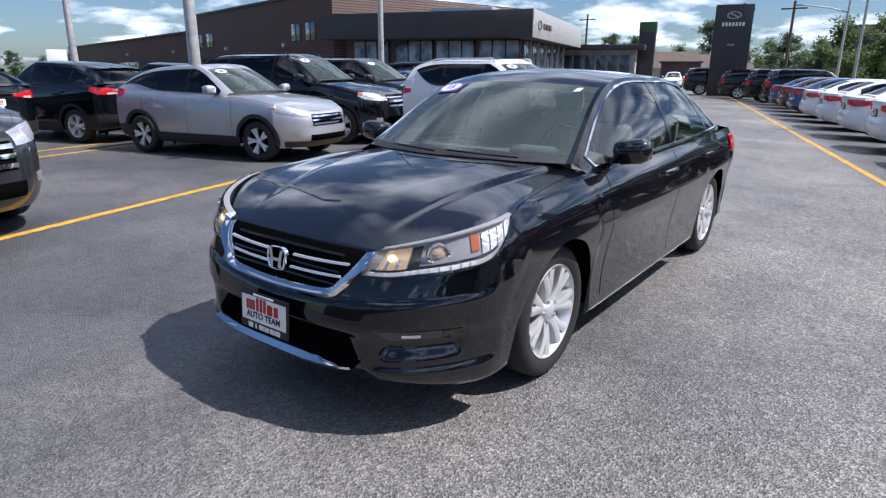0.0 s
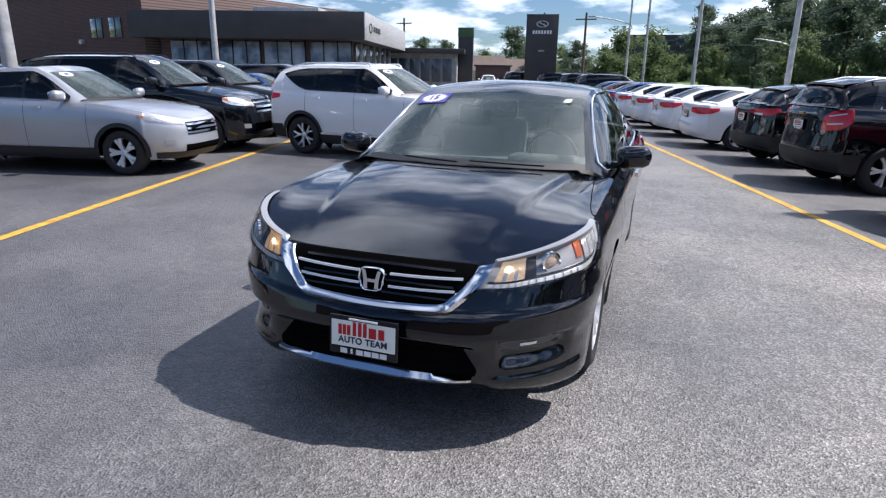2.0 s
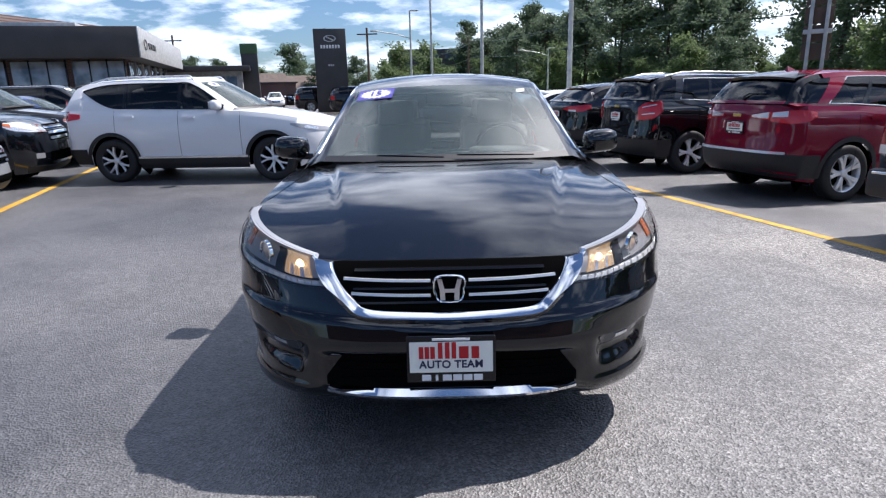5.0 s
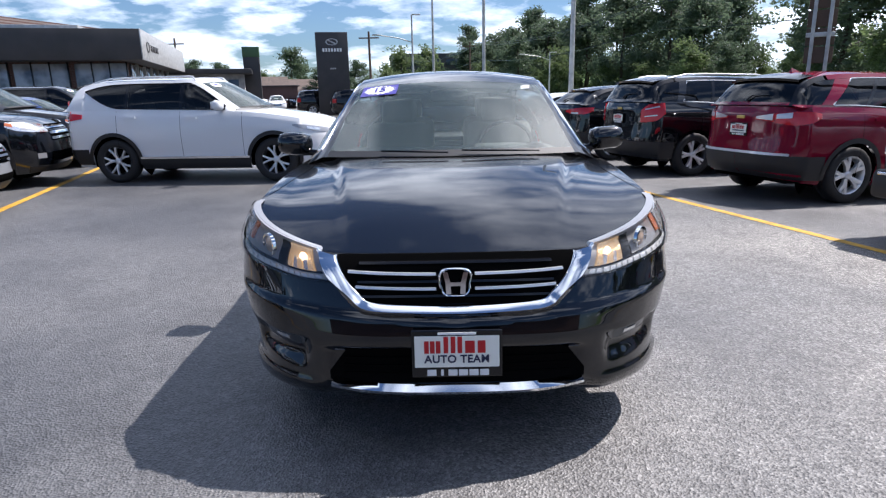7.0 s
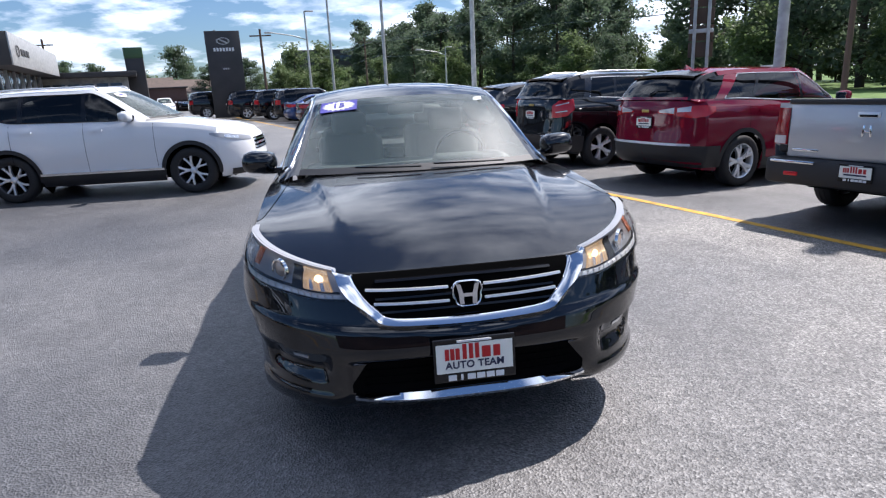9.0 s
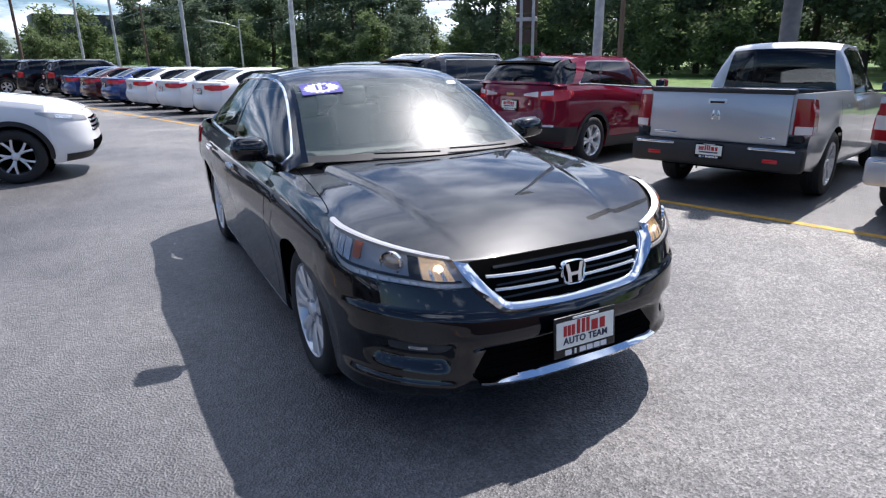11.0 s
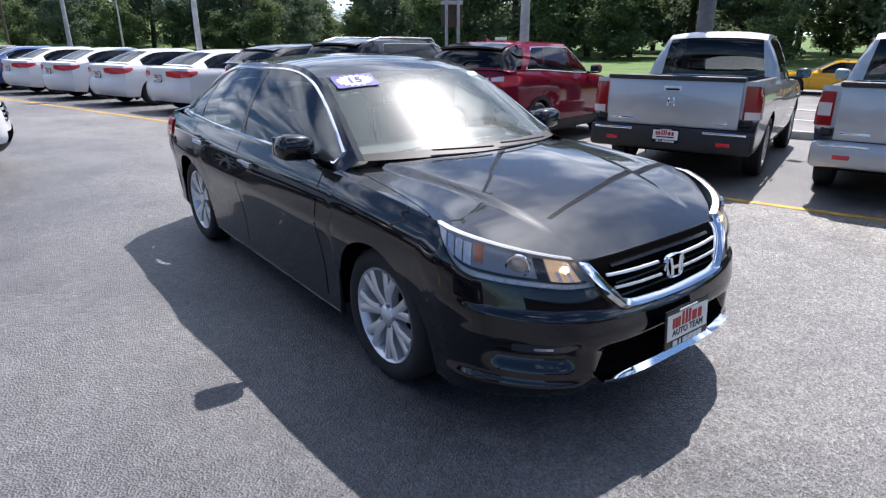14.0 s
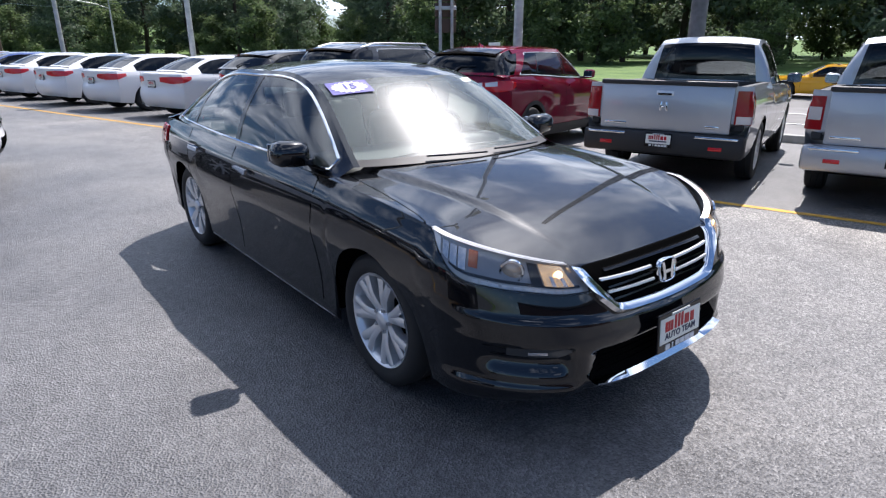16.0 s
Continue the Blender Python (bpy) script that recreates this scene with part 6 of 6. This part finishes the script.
house(104, -3.5, 12, 8, 2.8, 20, "low tan house with a brown shingle roof")
house(112, -19, 14, 8, 3.0, 8, "low pale house with a brown roof")
house(126, 6, 11, 8, 2.9, 30, "small tan house with a brown roof on a rise")
far = thing("far_office", "long grey office block far behind the trees", "building", at=(*lot(205, 64), 0), rz=10)
box("wall", 46, 14, 14, (0, 0, 7), "fascia", far, "dark brown wall", 0.02)
box("wing", 16, 14, 17, (30, -2, 8.5), "concrete", far, "pale grey wing", 0.02)
for k in range(8):
    for j in range(3):
        box("window", 3.6, 0.2, 1.7, (-19.5 + k * 5.2, -7.05, 3.4 + j * 3.9), "pane", far, "dark office window", 0.02)

# ---- pylon signs ----
def pylon(a, b, w, h, d, label):
    x, y = lot(a, b)
    s = thing("pylon_sign", label, "sign", at=(x, y, 0), rz=12)
    box("sign_board", w, d, h, (0, 0, h / 2), "fascia", s, "dark grey sign slab", 0.03)
    return s


tall = pylon(40.9, 3.8, 2.15, 5.45, 0.5, "tall dark grey dealership pylon sign with pale emblem")
v, f = lathe([(0, 0.34), (0.02, 0.36), (0.02, 0.42), (0.0, 0.44)], 32)
mesh_part("emblem", [(p[1] * 0.95, -0.252 - p[0], p[2] * 0.5 + 4.82) for p in v], [q[::-1] for q in f], "galvanised", tall, "pale oval emblem")
box("emblem_bar", 0.5, 0.02, 0.09, (0, -0.262, 4.82), "galvanised", tall, "pale emblem stroke", 0.004, (0, 25, 0))
for k in range(7):
    box("letter_bar", 0.13, 0.02, 0.22, (-0.57 + 0.19 * k, -0.26, 4.3), "white_ink", tall, "pale lettering bar", 0.004)
for k in range(3):
    box("small_letter_bar", 0.1, 0.02, 0.1, (-0.14 + 0.14 * k, -0.26, 3.1), "galvanised", tall, "small lettering bar", 0.004)
grey = pylon(48, -1.6, 1.2, 5.0, 0.5, "grey pylon sign with a green head")
M["stone_grey"] = mat("stone_grey", (0.16, 0.16, 0.15), 0.8)
noisy(M["stone_grey"], 3, (0.12, 0.12, 0.115), (0.19, 0.19, 0.18))
M["green_sign"] = mat("green_sign", (0.06, 0.12, 0.05), 0.5)
box("green_head", 1.24, 0.54, 0.75, (0, 0, 4.66), "green_sign", grey, "green sign head", 0.02)


# ---- posts ----
def lamp_post(a, b, h, r, dz=0.0, arm=0.0):
    x, y = lot(a, b)
    s = thing("lamp_post", "grey steel lamp post on a round concrete base", "lamp post", "lamp posts of the lot", at=(x, y, dz), rz=16)
    v, f = lathe([(0.6, r * 1.1), (h, r * 0.7), (h, 0.001)], 16, "z")
    mesh_part("pole", v, f, "galvanised", s, "", True, 50)
    v, f = lathe([(0, 0.28), (0.7, 0.28), (0.73, 0.25), (0.73, 0.01)], 20, "z")
    mesh_part("base", v, f, "concrete", s, "round concrete base", True, 40)
    box("lamp_head", 0.7, 0.35, 0.1, (0.4, 0, h), "galvanised", s, "flat lamp head", 0.03)
    if arm:
        tube("arm", [(0, 0, arm), (-1.2, 0, arm + 0.35), (-3.0, 0, arm + 0.6)], 0.05, "galvanised", s, "curved street lamp arm")
        box("arm_lamp", 0.6, 0.25, 0.12, (-3.2, 0, arm + 0.6), "galvanised", s, "street lamp head", 0.03)
    return s


for a, b, h, r in ((5.6, 10.12, 9.5, 0.1), (18.2, 10.05, 9.5, 0.09), (27.5, 9.95, 9.5, 0.085), (37.5, 10.0, 9.5, 0.08), (8.5, -9.12, 9.0, 0.125), (18.0, -9.12, 9.0, 0.1), (13.5, -19.0, 7.5, 0.12)):
    lamp_post(a, b, h, r, -0.27 if b > 0 else 0.0)
M["pole_grey"] = mat("pole_grey", (0.12, 0.12, 0.125), 0.6)
noisy(M["pole_grey"], 5, (0.09, 0.09, 0.095), (0.16, 0.16, 0.165))
x, y = lot(1.75, 10.25)
t_ = thing("steel_pole", "tall dark grey steel pole behind the pickup", "pole", at=(x, y, -0.27))
v, f = lathe([(0.4, 0.16), (10, 0.13), (10, 0.001)], 18, "z")
mesh_part("pole", v, f, "pole_grey", t_, "", True, 50)
v, f = lathe([(0, 0.3), (0.4, 0.3), (0.42, 0.27), (0.42, 0.01)], 20, "z")
mesh_part("base", v, f, "concrete", t_, "round concrete base", True, 40)
lamp_post(52, 12.0, 8.5, 0.1, -0.5, 6.2)
lamp_post(60, 29.0, 6.0, 0.09, -0.66, 5.2)
for a, b, h in ((66, 6.0, 8.5), (60, 9.5, 8.0), (74, -10, 8.5), (84, 27.9, 9.0), (15.5, 27.9, 9.0), (-24, 27.9, 9.0)):
    x, y = lot(a, b)
    p = thing("utility_pole", "weathered wooden utility pole", "utility pole", "utility poles", at=(x, y, -0.66))
    v, f = lathe([(0, 0.15), (h, 0.1), (h, 0.001)], 12, "z")
    mesh_part("pole", v, f, "wood", p, "", True, 50)
    box("crossarm", 2.0, 0.1, 0.12, (0, 0, h - 0.6), "wood", p, "wooden crossarm", 0.01)
for z, b in ((7.3, 27.6), (7.6, 28.2), (5.4, 27.9)):
    pts = [(*lot(a, b), z + 0.9 * ((a % 40) / 20 - 1) ** 2 - 0.6) for a in np.linspace(-60, 140, 60)]
    tagged(tube("power_line", pts, 0.03, "gloss_black", None, "sagging black overhead cable", n=5), "", "cable", "", "structure")

# back of a large board by the verge
x, y = lot(7.75, 10.3)
board = thing("billboard", "brown boarded back of a sign on two grey posts", "sign", at=(x, y, -0.26), rz=-32)
for k in range(9):
    box("board", 0.52, 0.05, 0.33, (0, 0, 2.2 + 0.36 * k), "wood", board, "brown board", 0.01)
for sx in (-0.14, 0.15):
    box("post", 0.07, 0.07, 5.6, (sx, -0.08, 2.8), "galvanised", board, "grey steel post", 0.01)
for z in (2.6, 4.1):
    box("brace", 0.52, 0.06, 0.09, (0, -0.07, z), "galvanised", board, "grey cross brace", 0.01)
x, y = lot(7.6, 12.4)
small = thing("road_sign", "small white and red roadside notice on a post", "sign", at=(x, y, -0.25), rz=-40)
box("post", 0.05, 0.05, 1.75, (0, 0, 0.87), "galvanised", small, "thin post", 0.005)
box("notice", 0.32, 0.02, 0.36, (0, -0.035, 1.6), "white_ink", small, "white notice", 0.004)
box("notice_bar", 0.2, 0.01, 0.1, (0, -0.048, 1.62), "ink_red", small, "red bar", 0.002)

coupe = vehicle("coupe", "bright yellow low coupe on the road", "car", dict(SED, paint="yellow_paint_car", h=1.27, ro=0.95, w=1.9, plate=False))
coupe.matrix_basis = pose(*lot(1.9, 25.5), -0.6, 0, 0, 196)


# ---- trees ----
def tree(h, spread, seed, leaf, label, size, bare=0.12, count=34):
    rnd = random.Random(seed)
    t = thing("tree", label, "tree", "trees round the lot")
    v, f = lathe([(0, 0.02 * h), (h * 0.3, 0.014 * h), (h * 0.75, 0.006 * h), (h, 0.002)], 9, "z")
    v = [(p[0] + 0.3 * math.sin(p[2] * 0.4 + seed), p[1] + 0.25 * math.cos(p[2] * 0.3 + seed), p[2]) for p in v]
    mesh_part("trunk", v, f, "bark", t, "", True)
    limbs = []
    for k in range(count):
        q = rnd.random()
        z = h * (bare + (0.9 - bare) * q)
        a = rnd.uniform(0, 2 * math.pi)
        reach = spread * math.sin(math.pi * (0.22 + 0.7 * q)) ** 0.8 * rnd.uniform(0.55, 1.15)
        limbs.append((Vector((0, 0, z)), Vector((math.cos(a) * reach, math.sin(a) * reach, min(h, z + reach * rnd.uniform(0.0, 0.5))))))
    verts, faces = [], []
    for p0, p1 in limbs:
        d = p1 - p0
        u = d.cross(Vector((0, 0, 1))).normalized() * 0.07
        w = d.cross(u).normalized() * 0.07
        i = len(verts)
        verts += [tuple(p0 + u), tuple(p0 - u * 0.5 + w), tuple(p0 - u * 0.5 - w), tuple(p1)]
        faces += [(i, i + 1, i + 3), (i + 1, i + 2, i + 3), (i + 2, i, i + 3)]
    mesh_part("branchwork", verts, faces, "bark", t, "", False)
    verts, faces = [], []
    for p0, p1 in limbs:
        for c in range(7):
            cen = p0.lerp(p1, rnd.uniform(0.3, 1.1)) + Vector((rnd.gauss(0, 0.5), rnd.gauss(0, 0.5), rnd.gauss(0, 0.4)))
            rad = rnd.uniform(0.5, 1.1) * spread / 4.2
            for q in range(30):
                p = cen + Vector((rnd.gauss(0, 1), rnd.gauss(0, 1), rnd.gauss(0, 0.7))) * rad * 0.55
                u = Vector((rnd.gauss(0, 1), rnd.gauss(0, 1), rnd.gauss(0, 0.6))).normalized()
                w = u.cross(Vector((rnd.gauss(0, 1), rnd.gauss(0, 1), rnd.gauss(0, 1)))).normalized()
                s = rnd.uniform(0.6, 1.3) * size
                i = len(verts)
                verts += [tuple(p - u * s), tuple(p + w * s * 0.6), tuple(p + u * s), tuple(p - w * s * 0.6)]
                faces.append((i, i + 1, i + 2, i + 3))
    mesh_part("crown", verts, faces, leaf, t, "", False)
    return t


def leaf_mat(name, dark, light):
    m = mat(name, light, 0.6)
    n, l, b = nodes_of(m)
    g = n.new("ShaderNodeNewGeometry")
    r = n.new("ShaderNodeValToRGB")
    r.color_ramp.elements[0].color, r.color_ramp.elements[1].color = (*dark, 1), (*light, 1)
    l.new(g.outputs["Random Per Island"], r.inputs[0])
    l.new(r.outputs["Color"], b.inputs["Base Color"])
    t, x = n.new("ShaderNodeBsdfTranslucent"), n.new("ShaderNodeMixShader")
    x.inputs[0].default_value = 0.55
    l.new(r.outputs["Color"], t.inputs["Color"])
    l.new(b.outputs[0], x.inputs[1])
    l.new(t.outputs[0], x.inputs[2])
    l.new(x.outputs[0], n["Material Output"].inputs["Surface"])
    return m


M["leaf_dark"] = leaf_mat("leaf_dark", (0.085, 0.12, 0.08), (0.135, 0.185, 0.11))
M["leaf_mid"] = leaf_mat("leaf_mid", (0.1, 0.145, 0.062), (0.17, 0.225, 0.095))
kinds = [tree(20, 6.2, 3, "leaf_dark", "tall dark green broadleaf tree", 0.3), tree(17, 5.6, 5, "leaf_dark", "dark green broadleaf tree", 0.28), tree(12, 5.0, 8, "leaf_mid", "light green broadleaf tree", 0.26, 0.08), tree(22, 5.2, 11, "leaf_dark", "tall slender dark green tree", 0.3, 0.2)]
rt = random.Random(4)
spots = []
for a in np.arange(-90, 190, 7.4):
    spots.append((a + rt.uniform(-1.8, 1.8), 62 + rt.uniform(-4, 4), rt.choice((0, 1, 3)), rt.uniform(0.85, 1.15)))
for a in np.arange(-95, 200, 9.5):
    spots.append((a + rt.uniform(-2, 2), 74 + rt.uniform(-4, 5), rt.choice((0, 1, 2, 3)), rt.uniform(0.9, 1.2)))
for a in np.arange(-60, 150, 13):
    spots.append((a + rt.uniform(-4, 4), 54 + rt.uniform(-2, 3), 2, rt.uniform(0.4, 0.75)))
for a in np.arange(-70, 130, 5.5):
    spots.append((a + rt.uniform(-1.5, 1.5), 80 + rt.uniform(-2, 2), 2, rt.uniform(0.6, 0.9)))
for k in range(34):
    spots.append((150 + rt.uniform(0, 60), -150 + 6.2 * k + rt.uniform(-2, 2), rt.choice((1, 2, 2)), rt.uniform(0.5, 0.85)))
for k in range(12):
    spots.append((20 + 7 * k, -95 - 2 * k + rt.uniform(-3, 3), rt.choice((1, 2)), rt.uniform(0.28, 0.4)))
for k in range(46):
    spots.append((118 + rt.uniform(0, 26) + 0.25 * abs(k - 20), -110 + 3.3 * k + rt.uniform(-1.5, 1.5), rt.choice((1, 2, 2)), rt.uniform(0.3, 0.5)))
for a_, b_, k_, s_ in ((112, 24, 2, 0.85), (118, 30, 2, 0.9), (108, 20, 2, 0.6), (104, 37, 2, 0.6), (100, 42, 0, 0.6), (96, 47, 2, 0.75)):
    spots.append((a_, b_, k_, s_))
for a in np.arange(-100, 70, 5.5):
    spots.append((a + rt.uniform(-2, 2), 94 + rt.uniform(-3, 3), rt.choice((0, 1, 3)), rt.uniform(0.95, 1.2)))
used = set()
for a, b_, k, s in spots:
    # an opening in the wood where the sky shows
    if b_ > 50 and 56 < a * 61 / b_ < 71:
        s *= 0.5 if k != 2 else 0.75
    x, y = lot(a, b_)
    m = pose(x, y, -0.72, 0, 0, rt.uniform(0, 360)) @ Matrix.Diagonal((s, s, s, 1))
    if k not in used:
        used.add(k)
        kinds[k].matrix_basis = m
    else:
        copy_thing(kinds[k], pose(0, 0, 0)).matrix_basis = m
